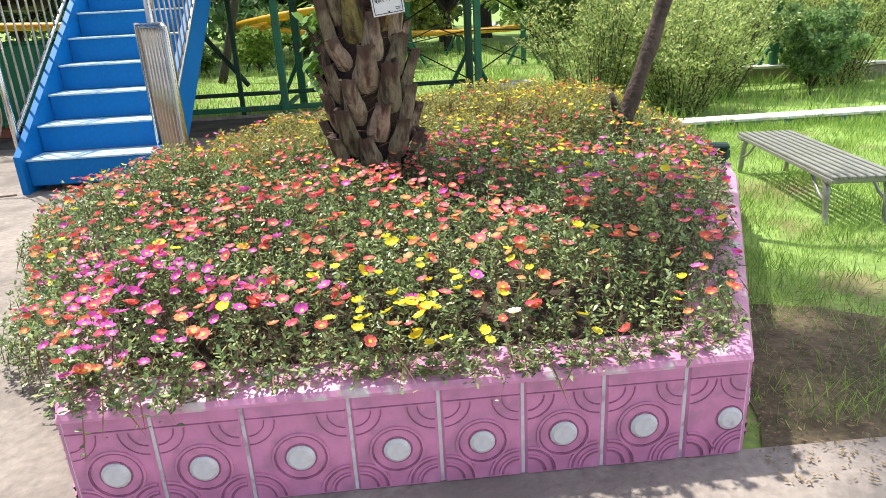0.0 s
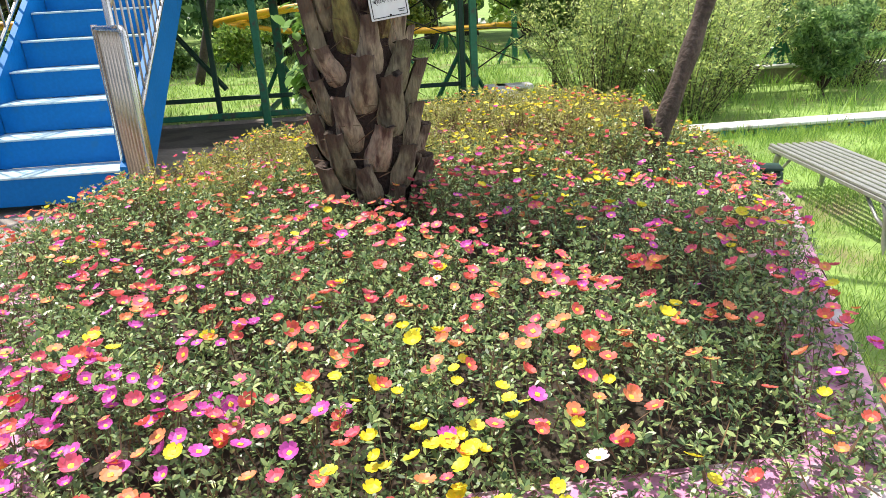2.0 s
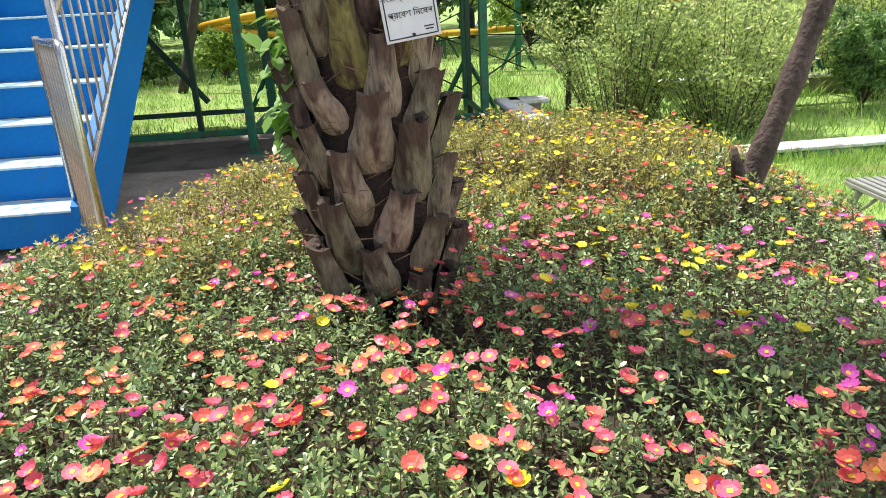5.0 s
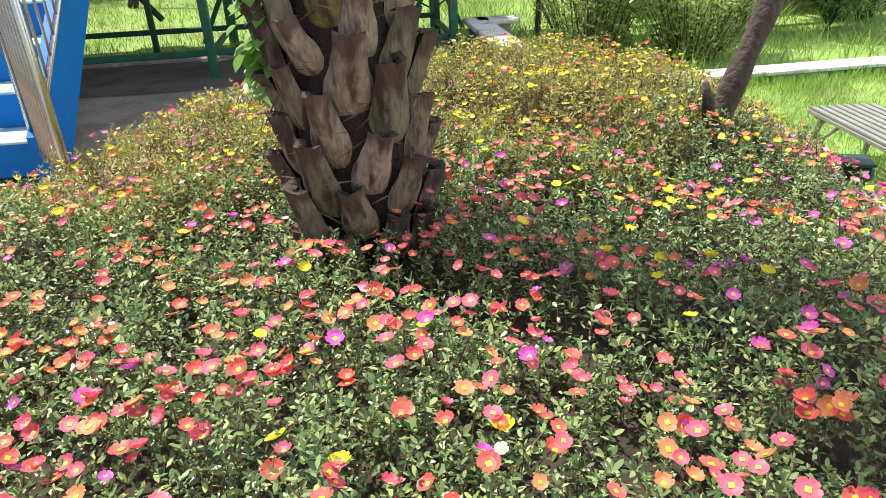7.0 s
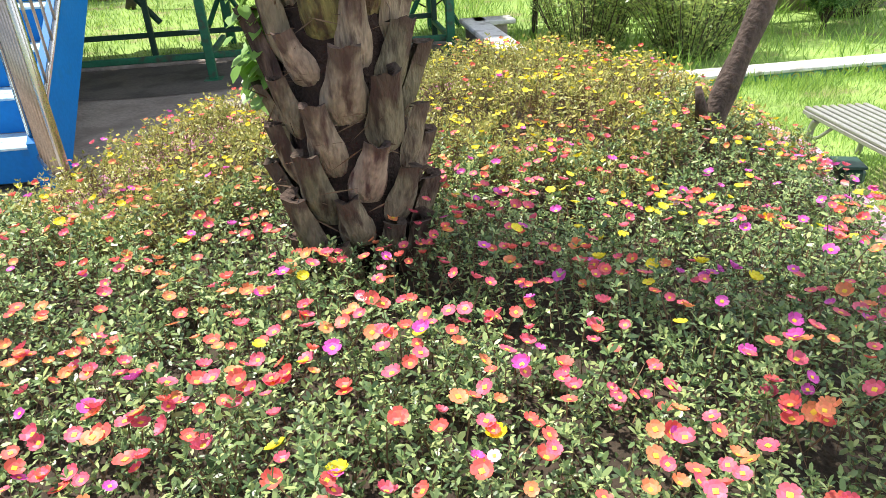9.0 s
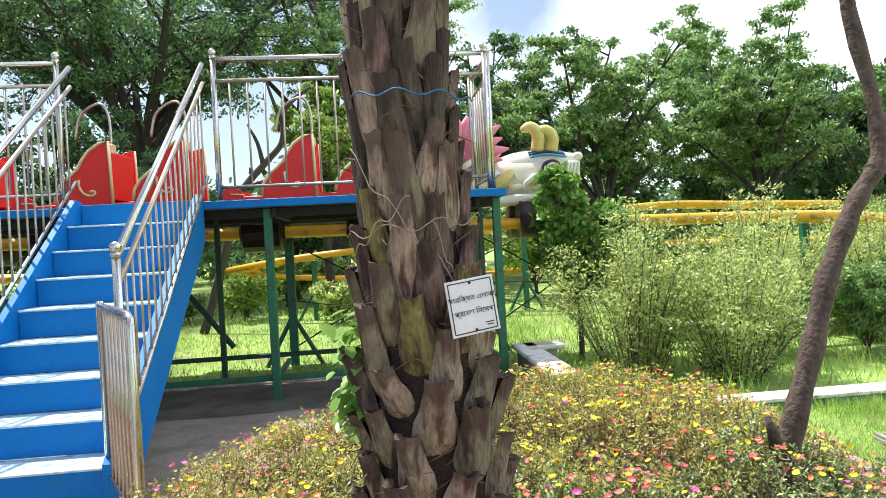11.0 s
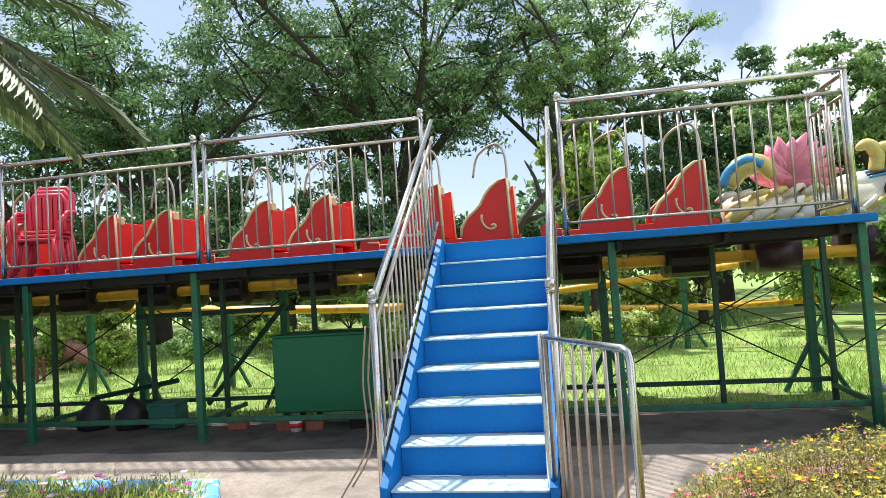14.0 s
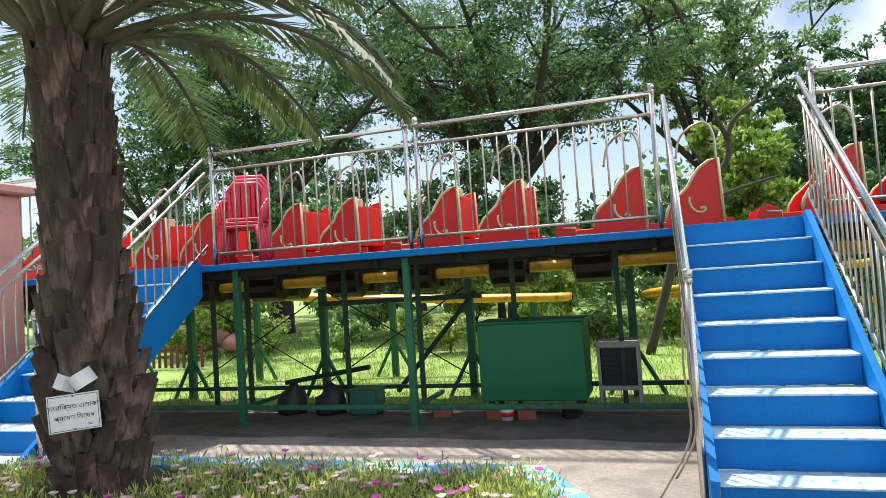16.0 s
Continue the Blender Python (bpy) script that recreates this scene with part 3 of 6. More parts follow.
# ---- ride: platform ----
def platform():
    t = thing("ride_platform", "raised blue-edged boarding platform on green steel legs", "platform")
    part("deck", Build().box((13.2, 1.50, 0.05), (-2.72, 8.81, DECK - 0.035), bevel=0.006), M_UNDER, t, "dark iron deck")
    part("fascia", Build().box((13.2, 0.05, 0.075), (-2.72, 8.045, DECK - 0.035), bevel=0.006), M_BLUE, t, "blue front edge")
    part("fascia", Build().box((0.05, 1.46, 0.075), (3.85, 8.82, DECK - 0.035), bevel=0.006), M_BLUE, t, "blue end edge")
    leg = Build().box((0.075, 0.075, DECK - 0.08 - GZ), (0, 0, (DECK - 0.08 + GZ) / 2), bevel=0.006).box((0.16, 0.16, 0.012), (0, 0, GZ + 0.006)).mesh("leg", M_GREEN)
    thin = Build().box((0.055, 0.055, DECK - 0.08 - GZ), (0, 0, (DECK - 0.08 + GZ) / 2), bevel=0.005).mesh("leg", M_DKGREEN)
    for x in (-9.0, -7.1, -5.0, -2.85, 1.6, 3.80):
        piece("leg", leg, t, pose(x, 8.2, 0))
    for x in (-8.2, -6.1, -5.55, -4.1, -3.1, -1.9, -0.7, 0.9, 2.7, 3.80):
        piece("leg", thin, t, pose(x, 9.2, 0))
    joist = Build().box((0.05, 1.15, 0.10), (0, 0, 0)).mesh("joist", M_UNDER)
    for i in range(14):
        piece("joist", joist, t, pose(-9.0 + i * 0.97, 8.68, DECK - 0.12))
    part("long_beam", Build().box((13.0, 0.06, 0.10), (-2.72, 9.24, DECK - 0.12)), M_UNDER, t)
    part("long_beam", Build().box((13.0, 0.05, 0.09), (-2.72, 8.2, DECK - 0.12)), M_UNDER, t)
    part("tie_bar", Build().box((13.0, 0.055, 0.055), (-2.72, 8.25, 0.16)), M_GREEN, t)
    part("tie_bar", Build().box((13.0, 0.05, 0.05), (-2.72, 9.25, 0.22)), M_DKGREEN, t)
    for x in (-5.0, -2.85, 1.6, 3.80):
        part("floor_tie", Build().box((0.05, 0.95, 0.05), (x, 8.72, 0.16)), M_GREEN, t)
    return t


platform()


def deck_railing(x0, x1, posts, label):
    t = thing("deck_railing", label, "railing", group="platform railings")
    y, zt = 8.12, 3.18
    for k, x in enumerate(posts):
        p = part("post", Build().tube([(x, y, DECK), (x, y, zt + 0.02)], 0.026, 10), M_STEEL, t, smooth=True)
        part("ball_cap", Build().tube([(x, y, zt + 0.01), (x, y, zt + 0.035)], 0.032, 10).ball((x, y, zt + 0.065), 0.036), M_STEEL, p, smooth=True)
    part("top_rail", Build().tube([(x0, y, zt), (x1, y, zt)], 0.024, 8), M_STEEL, t, smooth=True)
    part("second_rail", Build().tube([(x0, y, zt - 0.2), (x1, y, zt - 0.2)], 0.017, 8), M_STEEL2, t, smooth=True)
    part("bottom_rail", Build().tube([(x0, y, DECK + 0.13), (x1, y, DECK + 0.13)], 0.015, 8), M_STEEL2, t, smooth=True)
    bal = Build().tube([(0, 0, DECK + 0.13), (0, 0, zt - 0.2)], 0.0105, 6).mesh("baluster", M_STEEL2, True)
    n = round((x1 - x0) / 0.158)
    for i in range(1, n):
        piece("baluster", bal, t, pose(x0 + (x1 - x0) * i / n, y, 0))
    return t


deck_railing(-2.67, -0.17, (-2.62, -0.19), "stainless steel platform railing with ball-topped posts")
deck_railing(-5.22, -2.77, (-5.22, -2.74), "stainless steel platform railing with ball-topped posts")
deck_railing(1.17, 3.74, (1.19, 3.74), "stainless steel platform railing at the platform's open end")
deck_railing(-9.2, -6.6, (-9.2, -6.62), "stainless steel platform railing beyond the second stairs")


def end_railing():
    t = thing("deck_railing", "short stainless steel railing closing the platform's end", "railing", group="platform railings")
    x, zt = 3.79, 3.18
    for y in (8.22, 9.22):
        p = part("post", Build().tube([(x, y, DECK), (x, y, zt + 0.02)], 0.024, 10), M_STEEL, t, smooth=True)
        part("ball_cap", Build().ball((x, y, zt + 0.05), 0.034), M_STEEL, p, smooth=True)
    for z, r, nm in ((zt, 0.022, "top_rail"), (zt - 0.2, 0.016, "second_rail"), (DECK + 0.13, 0.015, "bottom_rail")):
        part(nm, Build().tube([(x, 8.22, z), (x, 9.22, z)], r, 8), M_STEEL2, t, smooth=True)
    bal = Build().tube([(0, 0, DECK + 0.13), (0, 0, zt - 0.2)], 0.0105, 6).mesh("baluster", M_STEEL2, True)
    for i in range(1, 7):
        piece("baluster", bal, t, pose(x, 8.22 + i / 7, 0))


end_railing()


# ---- ride: track and train ----
TRACK_Y, TRACK_Z = 10.1, 1.60


def smooth_path(points, n=10):
    pts = [Vector(p) for p in points]
    out = []
    for i in range(len(pts) - 1):
        p0, p1, p2, p3 = pts[max(i - 1, 0)], pts[i], pts[i + 1], pts[min(i + 2, len(pts) - 1)]
        for k in range(n):
            t = k / n
            out.append(0.5 * ((2 * p1) + (p2 - p0) * t + (2 * p0 - 5 * p1 + 4 * p2 - p3) * t * t + (3 * p1 - p0 - 3 * p2 + p3) * t ** 3))
    out.append(pts[-1])
    return out


def track(points, label, gauge=0.62, r=0.085, posts=()):
    t = thing("coaster_track", label, "ride track")
    mid = smooth_path(points)
    for s in (-1, 1):
        line = []
        for i, p in enumerate(mid):
            d = mid[min(i + 1, len(mid) - 1)] - mid[max(i - 1, 0)]
            q = Vector((-d.y, d.x, 0)).normalized()
            line.append(p + q * s * gauge / 2)
        part("rail_tube", Build().tube(line, r, 10), M_YELLOW, t, "yellow painted steel tube", smooth=True)
    tie = Build().box((0.06, gauge, 0.06), bevel=0.006).mesh("cross_tie", M_YELLOW)
    for i in range(3, len(mid) - 1, 6):
        d = mid[i + 1] - mid[i - 1]
        piece("cross_tie", tie, t, Matrix.Translation(mid[i] - Vector((0, 0, 0.05))) @ Matrix.Rotation(math.atan2(d.y, d.x), 4, "Z"))
    for x, y, z in posts:
        g = float(lawn_z(x, y))
        b = Build().box((0.10, 0.10, z - g), (x, y, (z + g) / 2), bevel=0.008)
        for s in (-1, 1):
            b.tube([(x + s * 0.34, y, g), (x, y, g + 0.62)], 0.03, 6)
        part("column", b, M_GREEN, t, "dark green column with splayed feet")
    return t


track([(-16, 11.4, 1.5), (-13, 10.6, 1.56), (-10, 10.1, 1.6), (-5, 10.1, 1.6), (0, 10.1, 1.6), (3.5, 10.1, 1.56), (5.8, 10.1, 1.51), (8.3, 10.2, 1.45), (10.3, 10.9, 1.30), (12.0, 12.4, 1.08), (13.0, 14.6, 0.95), (12.4, 17, 0.95), (10, 18.4, 1.0)],
      "yellow coaster track of twin tubes on green columns", posts=[(-9.3, 10.1, 1.5), (-7.2, 10.1, 1.5), (-4.9, 10.1, 1.5), (-2.7, 10.1, 1.5), (-0.6, 10.1, 1.5), (1.55, 10.1, 1.5), (3.9, 10.1, 1.47), (6.0, 10.1, 1.42), (8.4, 10.22, 1.36), (12.0, 12.4, 1.0), (12.4, 17, 0.87)], r=0.07)
track([(11.5, 14.0, 1.68), (9.6, 14.0, 1.76), (7.8, 14.1, 1.82), (5.5, 14.5, 1.60), (3.2, 14.8, 1.34), (1.4, 15.1, 1.2), (0.2, 15.7, 1.05), (-0.3, 16.6, 0.93), (0.3, 17.5, 0.75), (1.8, 17.9, 0.6), (4.5, 18.0, 0.5), (8, 17.8, 0.6)], "yellow coaster track bending in a tight turn", gauge=0.55, r=0.065,
      posts=[(9.6, 14.0, 1.68), (5.5, 14.5, 1.52), (3.2, 14.8, 1.26), (1.4, 15.1, 1.12), (-0.2, 16.5, 0.86), (4.5, 18.0, 0.42)])
track([(-1.6, 12.1, 1.12), (-4, 12.0, 1.22), (-7, 11.9, 1.42), (-10, 11.9, 1.6), (-13, 13.2, 1.6)], "yellow coaster track sloping behind the platform", gauge=0.5, r=0.06,
      posts=[(-2.2, 12.1, 1.08), (-4.6, 12.0, 1.2), (-7.2, 11.9, 1.35), (-9.8, 11.9, 1.5)])


def seat_side(x, z, s=1.0):
    """Outline of one swan-backed seat side: low curl in front, rising to a straight back."""
    pts = [(-0.22, 0.0), (-0.27, 0.10), (-0.25, 0.22), (-0.18, 0.33), (-0.08, 0.415), (0.0, 0.49), (0.06, 0.60), (0.14, 0.70), (0.25, 0.775), (0.36, 0.80), (0.38, 0.0)]
    return [(x + px * s, z + pz * s) for px, pz in pts]


def scroll(cx, cz, s):
    pts = []
    for i in range(18):
        a = i / 17
        ang = radians(150 + 300 * a)
        r = 0.10 * (1 - 0.55 * a)
        pts.append((cx + s * r * math.cos(ang) + 0.02 * a, 0, cz + s * (r * math.sin(ang) + 0.14 * (1 - a))))
    return pts


def ride_car(index, x, label):
    t = thing("ride_car", label, "ride car", pose(x, TRACK_Y, DECK - 0.02), group="coaster train")
    part("floor_pan", Build().box((1.98, 0.78, 0.10), (0, 0, 0.05), bevel=0.03), M_RED, t)
    for s, y in ((-1, -0.42), (1, 0.38)):
        b, trim = Build(), Build()
        b.box((1.98, 0.032, 0.16), (0, y + 0.02, 0.10), bevel=0.010)
        for cx in (-0.33, 0.52):
            out = seat_side(cx, 0.10, 0.97)
            b.prism(out, 0.04, mat=Matrix.Translation((0, y, 0)))
            face = y - 0.004 if s < 0 else y + 0.044
            trim.tube([(px, face, pz) for px, pz in out[1:]], 0.019, 6)
            trim.tube([(p[0] + cx - 0.02, face, p[2] + 0.26) for p in scroll(0.12, 0, 1.0)], 0.015, 6)
        b.prism([(-1.02, 0.02), (-1.06, 0.18), (-1.02, 0.27), (-0.93, 0.30), (-0.82, 0.24), (-0.76, 0.02)], 0.04, mat=Matrix.Translation((0, y, 0)))
        trim.tube([(-0.95, y - 0.004 if s < 0 else y + 0.044, 0.21), (-0.80, y, 0.20), (-0.80, y, 0.11), (0.9, y, 0.06)], 0.011, 6)
        p = part("side_panel", b, M_RED, t, "glossy red swan-backed side")
        part("trim", trim, M_CREAM, p, "cream raised outline and scroll", smooth=True)
    for cx in (-0.33, 0.52):
        back = Build().box((0.05, 0.80, 0.56), (cx + 0.32, 0, 0.50), bevel=0.02)
        part("backrest", back, M_RED, t)
        part("seat", Build().box((0.42, 0.74, 0.08), (cx + 0.06, 0, 0.28), bevel=0.03), M_BLACK, t, "dark seat pad")
        arch = smooth_path([(cx + 0.34, -0.30, 0.84), (cx + 0.33, -0.30, 1.18), (cx + 0.22, -0.27, 1.34), (cx - 0.02, -0.2, 1.22), (cx - 0.10, -0.18, 0.95)], 5)
        part("lap_bar", Build().tube(arch, 0.016, 6), M_STEEL2, t, "bent steel restraint bar", smooth=True)
        part("bar_hinge", Build().box((0.07, 0.12, 0.12), (cx + 0.34, -0.30, 0.80), bevel=0.02), M_CREAM, t)
    for wx in (-0.62, 0.62):
        for s in (-1, 1):
            b = Build().tube([(wx - 0.235, s * 0.31, -0.25), (wx - 0.21, s * 0.31, -0.25), (wx + 0.21, s * 0.31, -0.25), (wx + 0.235, s * 0.31, -0.25)], [0.20, 0.235, 0.235, 0.20], 16)
            w = part("wheel_drum", b, M_DRUM, t, "dark red-brown guide wheel housing", smooth=False)
            part("hub", Build().tube([(wx - 0.26, s * 0.31, -0.25), (wx + 0.26, s * 0.31, -0.25)], 0.11, 10), M_BLACK, w)
    part("axle_frame", Build().box((2.24, 0.66, 0.15), (0, 0, -0.085), bevel=0.02), M_BLACK, t, "black chassis frame")


for i in range(6):
    ride_car(i, 1.92 - 2.29 * i, "red coaster car with two scrolled seats and cream trim")


# ---- palms ----
def boot_mesh(seed, skin=None):
    """A sawn leaf base shaped like a flat bottle: broad below, a narrower neck, and a cut top that stands off the trunk; outward is +x, up is z."""
    rng = random.Random(seed)
    b = Build()
    rows = []
    neck = rng.uniform(0.92, 1.12)
    tall = rng.uniform(0.92, 1.18)
    twist = rng.uniform(-0.012, 0.012)
    shape = ((-0.085, 0.125, 0.012, -0.014), (-0.05, 0.150, 0.030, -0.008), (-0.01, 0.160, 0.040, -0.002), (0.035, 0.154, 0.045, 0.005), (0.075, 0.128, 0.046, 0.013), (0.110, 0.109, 0.045, 0.022), (0.155, 0.098, 0.043, 0.034), (0.205, 0.097, 0.041, 0.048))
    cross = (-0.5, -0.46, -0.34, -0.13, 0.13, 0.34, 0.46, 0.5)
    swell = (-0.35, 0.25, 0.72, 0.98, 1.0, 0.74, 0.25, -0.35)
    for i, (z, w, t, off) in enumerate(shape):
        w *= (neck if i > 4 else 1) * rng.uniform(0.96, 1.04)
        rows.append([(off + t * q + rng.uniform(-0.0015, 0.0015) - (c * w) ** 2 * 2.0, c * w + twist * i / 7, z * tall) for c, q in zip(cross, swell)])
    n = len(cross)
    rows[-1] = [(x, y, z + 0.016 * rng.uniform(-0.6, 0.6) - 0.010 * abs(c)) for (x, y, z), c in zip(rows[-1], cross)]
    verts = [p for r in rows for p in r]
    b.add(verts, [(i * n + k, i * n + k + 1, (i + 1) * n + k + 1, (i + 1) * n + k) for i in range(len(rows) - 1) for k in range(n - 1)], 0)
    top = rows[-1]
    back = [(x - 0.034, y * 0.8, z - 0.012) for x, y, z in top]
    pit = (sum(p[0] for p in top) / n - 0.014, twist, sum(p[2] for p in top) / n - 0.016)
    b.add(top + back + [pit], [(k, k + 1, 2 * n) for k in range(n - 1)] + [(k + n, k + n + 1, 2 * n) for k in range(n - 1)] + [(0, n, 2 * n), (n - 1, 2 * n - 1, 2 * n)], 1)
    return b.mesh("leaf_base", [skin or M_BOOT, M_CUT], True)


def frond(parent, base, az, tilt, length, seed):
    rng = np.random.default_rng(seed)
    d0 = Vector((math.cos(az) * math.cos(tilt), math.sin(az) * math.cos(tilt), math.sin(tilt)))
    p, d = Vector(base), d0.copy()
    path = []
    n = 16
    for i in range(n + 1):
        path.append(p.copy())
        p = p + d * (length / n)
        d = (d + Vector((0, 0, -0.085 - 0.05 * i / n))).normalized()
    r = part("frond", Build().tube(path, [0.030 * (1 - i / (n + 1)) ** 0.7 + 0.004 + 0.03 * max(0, 1 - i / 2) for i in range(n + 1)], 6), M_RACHIS, parent, "arching palm frond", smooth=True)
    at, way = [], []
    for i in range(60):
        f = 0.16 + 0.83 * i / 60
        j = min(int(f * n), n - 1)
        q = path[j].lerp(path[j + 1], f * n - j)
        dd = (path[j + 1] - path[j]).normalized()
        s = dd.cross(Vector((0, 0, 1))).normalized()
        for k in (-1, 1):
            v = (s * k * 0.75 + dd * 0.7 + Vector((0, 0, 0.25 * rng.random() - 0.25))).normalized()
            at.append(q)
            way.append(v)
    at, way = np.array(at), np.array(way)
    L = 0.34 * np.sin(np.linspace(0.35, 2.9, len(at))) + 0.08
    c = leaf_quads(at, way, L, 0.034, rng, np.tile([0.0, 0.0, 1.0], (len(at), 1)))
    ob = new("foliage", quads("foliage", c, M_FROND))
    ob.parent = r


def palm(x, y, z0, height, r0, r1, lean, seed, boots, label, fronds=16, frond_len=2.3, low=12, taper=2.4, lichen=(0, 0), skin=None):
    t = thing("date_palm", label, "palm tree")
    rng = random.Random(seed)

    def axis(z):
        f = (z - z0) / height
        return Vector((x + lean[0] * f, y + lean[1] * f, z))

    def rad(z):
        f = (z - z0) / height
        return r0 + (r1 - r0) * min(1, (z - z0) / taper) + 0.012 * math.sin(f * 9) - 0.045 * max(0, 1 - (z - z0) / 0.35)
    path = [axis(z0 + height * i / 14) for i in range(15)]
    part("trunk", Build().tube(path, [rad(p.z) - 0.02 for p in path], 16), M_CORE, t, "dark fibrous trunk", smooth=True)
    kinds = [boot_mesh(seed * 10 + i, skin) for i in range(8)]
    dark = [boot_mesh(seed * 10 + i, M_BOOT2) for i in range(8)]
    mossy = [boot_mesh(seed * 10 + i, M_LICHEN) for i in range(2)]
    golden = 2.39996
    size = min(1.25, rad(z0 + height * 0.3) / 0.185)
    for i in range(boots):
        z = z0 - 0.02 + (height - 0.12) * i / boots
        a = i * golden + rng.uniform(-0.09, 0.09)
        c = axis(z)
        q = rad(z) - 0.012
        s = size * rng.uniform(0.82, 1.12) * (1 - 0.10 * min(1, (z - z0) / taper))
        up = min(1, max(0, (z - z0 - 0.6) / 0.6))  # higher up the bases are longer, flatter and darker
        m = Matrix.Translation((c.x + q * math.cos(a), c.y + q * math.sin(a), z)) @ Matrix.Rotation(a, 4, "Z") @ Matrix.Rotation(radians(rng.uniform(0, 7) * (1 - 0.7 * up)), 4, "Y") @ Matrix.Rotation(radians(rng.uniform(-11, 11)), 4, "X") @ Matrix.Diagonal((s * (1 - 0.38 * up), s * 0.98, s * rng.uniform(0.82, 1.10) * (1 + 0.40 * up), 1))
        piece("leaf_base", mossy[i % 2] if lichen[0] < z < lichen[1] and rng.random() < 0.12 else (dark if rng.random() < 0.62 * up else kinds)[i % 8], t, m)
    nr = np.random.default_rng(seed)
    k = 1500
    zz, aa = nr.uniform(z0, z0 + height, k), nr.uniform(0, 6.283, k)
    rr = np.array([rad(v) for v in zz]) + 0.005
    ax, ay = x + lean[0] * (zz - z0) / height, y + lean[1] * (zz - z0) / height
    at = np.stack([ax + rr * np.cos(aa), ay + rr * np.sin(aa), zz], 1)
    way = unit(np.stack([-np.sin(aa), np.cos(aa), np.zeros(k)], 1) * nr.choice([-1, 1], k)[:, None] + nr.normal(size=(k, 3)) * 0.45)
    ob = new("fibre", quads("fibre", leaf_quads(at, way, nr.uniform(0.06, 0.16, k), 0.005, nr), M_FIBRE))
    ob.parent = t
    top = axis(z0 + height)
    for i in range(fronds):
        a = i * golden
        frond(t, top + Vector((math.cos(a), math.sin(a), 0)) * r1 * 0.7, a, radians(low + (74 - low) * ((i * 7) % fronds) / fronds), frond_len * rng.uniform(0.85, 1.1), seed * 100 + i)
    return t


PALM1 = palm(2.745, 3.70, 0.25, 6.6, 0.213, 0.145, (-0.21, 0.62), 3, 375, "date palm trunk ringed with sawn leaf bases", fronds=10, frond_len=1.5, low=48, taper=1.2, lichen=(1.05, 1.7))
PALM2 = palm(-3.55, 4.66, 0.30, 2.85, 0.235, 0.185, (-0.14, 0.0), 8, 150, "stout date palm with rough leaf bases and hanging fronds", fronds=36, frond_len=2.55, low=24, skin=M_BOOT2)


def sign(name, label, m, w, h, lines):
    t = thing(name, label, "sign", m)
    part("sheet", Build().box((w, 0.004, h), bevel=0.001), M_SIGN, t, "white sheet")
    b = Build()
    e = 0.008
    for z in (-h / 2 + e, h / 2 - e):
        b.box((w - 2 * e, 0.001, 0.003), (0, -0.0028, z), bevel=0.0002)
    for x in (-w / 2 + e, w / 2 - e):
        b.box((0.003, 0.001, h - 2 * e), (x, -0.0028, 0), bevel=0.0002)
    part("border", b, M_INK, t, "thin dark border")
    for text, z, s in lines:
        cu = bpy.data.curves.new("lettering", "FONT")
        cu.body, cu.size, cu.align_x, cu.align_y, cu.extrude = text, s, "CENTER", "CENTER", 0.0004
        cu.materials.append(M_INK)
        ob = new("lettering", cu)
        ob.parent = t
        ob.matrix_basis = pose(0, -0.0032, z, 90, 0, 0)
    b = Build()
    for k in range(2):
        b.box((0.026 - 0.006 * k, 0.001, 0.003), (w * 0.30, -0.0028, -h * 0.33 - 0.007 * k), bevel=0.0002)
    part("small_print", b, M_INK, t)
    b = Build().tube([(0, -0.002, h / 2 - 0.012), (0, -0.006, h / 2 - 0.012)], 0.004, 8).tube([(0, -0.002, -h / 2 + 0.012), (0, -0.006, -h / 2 + 0.012)], 0.004, 8)
    part("nail", b, M_DRUM, t)
    return t


LINES = [("সংরিক্ষত এলাকা", 0.024, 0.0195), ("প্রেবশ িনেষধ", -0.016, 0.0205)]  # letters in the order in which they are drawn
sign("notice_sign", "small white notice with dark lettering tied to the palm", pose(2.845, 3.555, 1.209, 0, -7, 12), 0.143, 0.157, LINES)
sign("notice_sign", "white notice with faded lettering on the stout palm", pose(-3.40, 4.34, 0.91, 0, -3, 33), 0.265, 0.205, [(LINES[0][0], 0.034, 0.036), (LINES[1][0], -0.026, 0.036)])
for px, py, pz, tilt, w in ((-3.45, 4.36, 1.06, 24, 0.15), (-3.36, 4.37, 1.09, -30, 0.13)):
    curl = Build()
    for k in range(6):
        curl.add([(w * (k / 6 - 0.5), -0.02 * math.sin(k), -0.04), (w * ((k + 1) / 6 - 0.5), -0.02 * math.sin(k + 1), -0.04), (w * ((k + 1) / 6 - 0.5), -0.02 * math.sin(k + 1) - 0.008, 0.045), (w * (k / 6 - 0.5), -0.02 * math.sin(k) - 0.008, 0.045)], [(0, 1, 2, 3)])
    scrap = part("paper_scrap", curl, M_SIGN, smooth=True)
    scrap.matrix_basis = pose(px, py, pz, 0, tilt, 33)
    tagged(scrap, "torn curled scrap of white paper stuck to the palm", "paper")


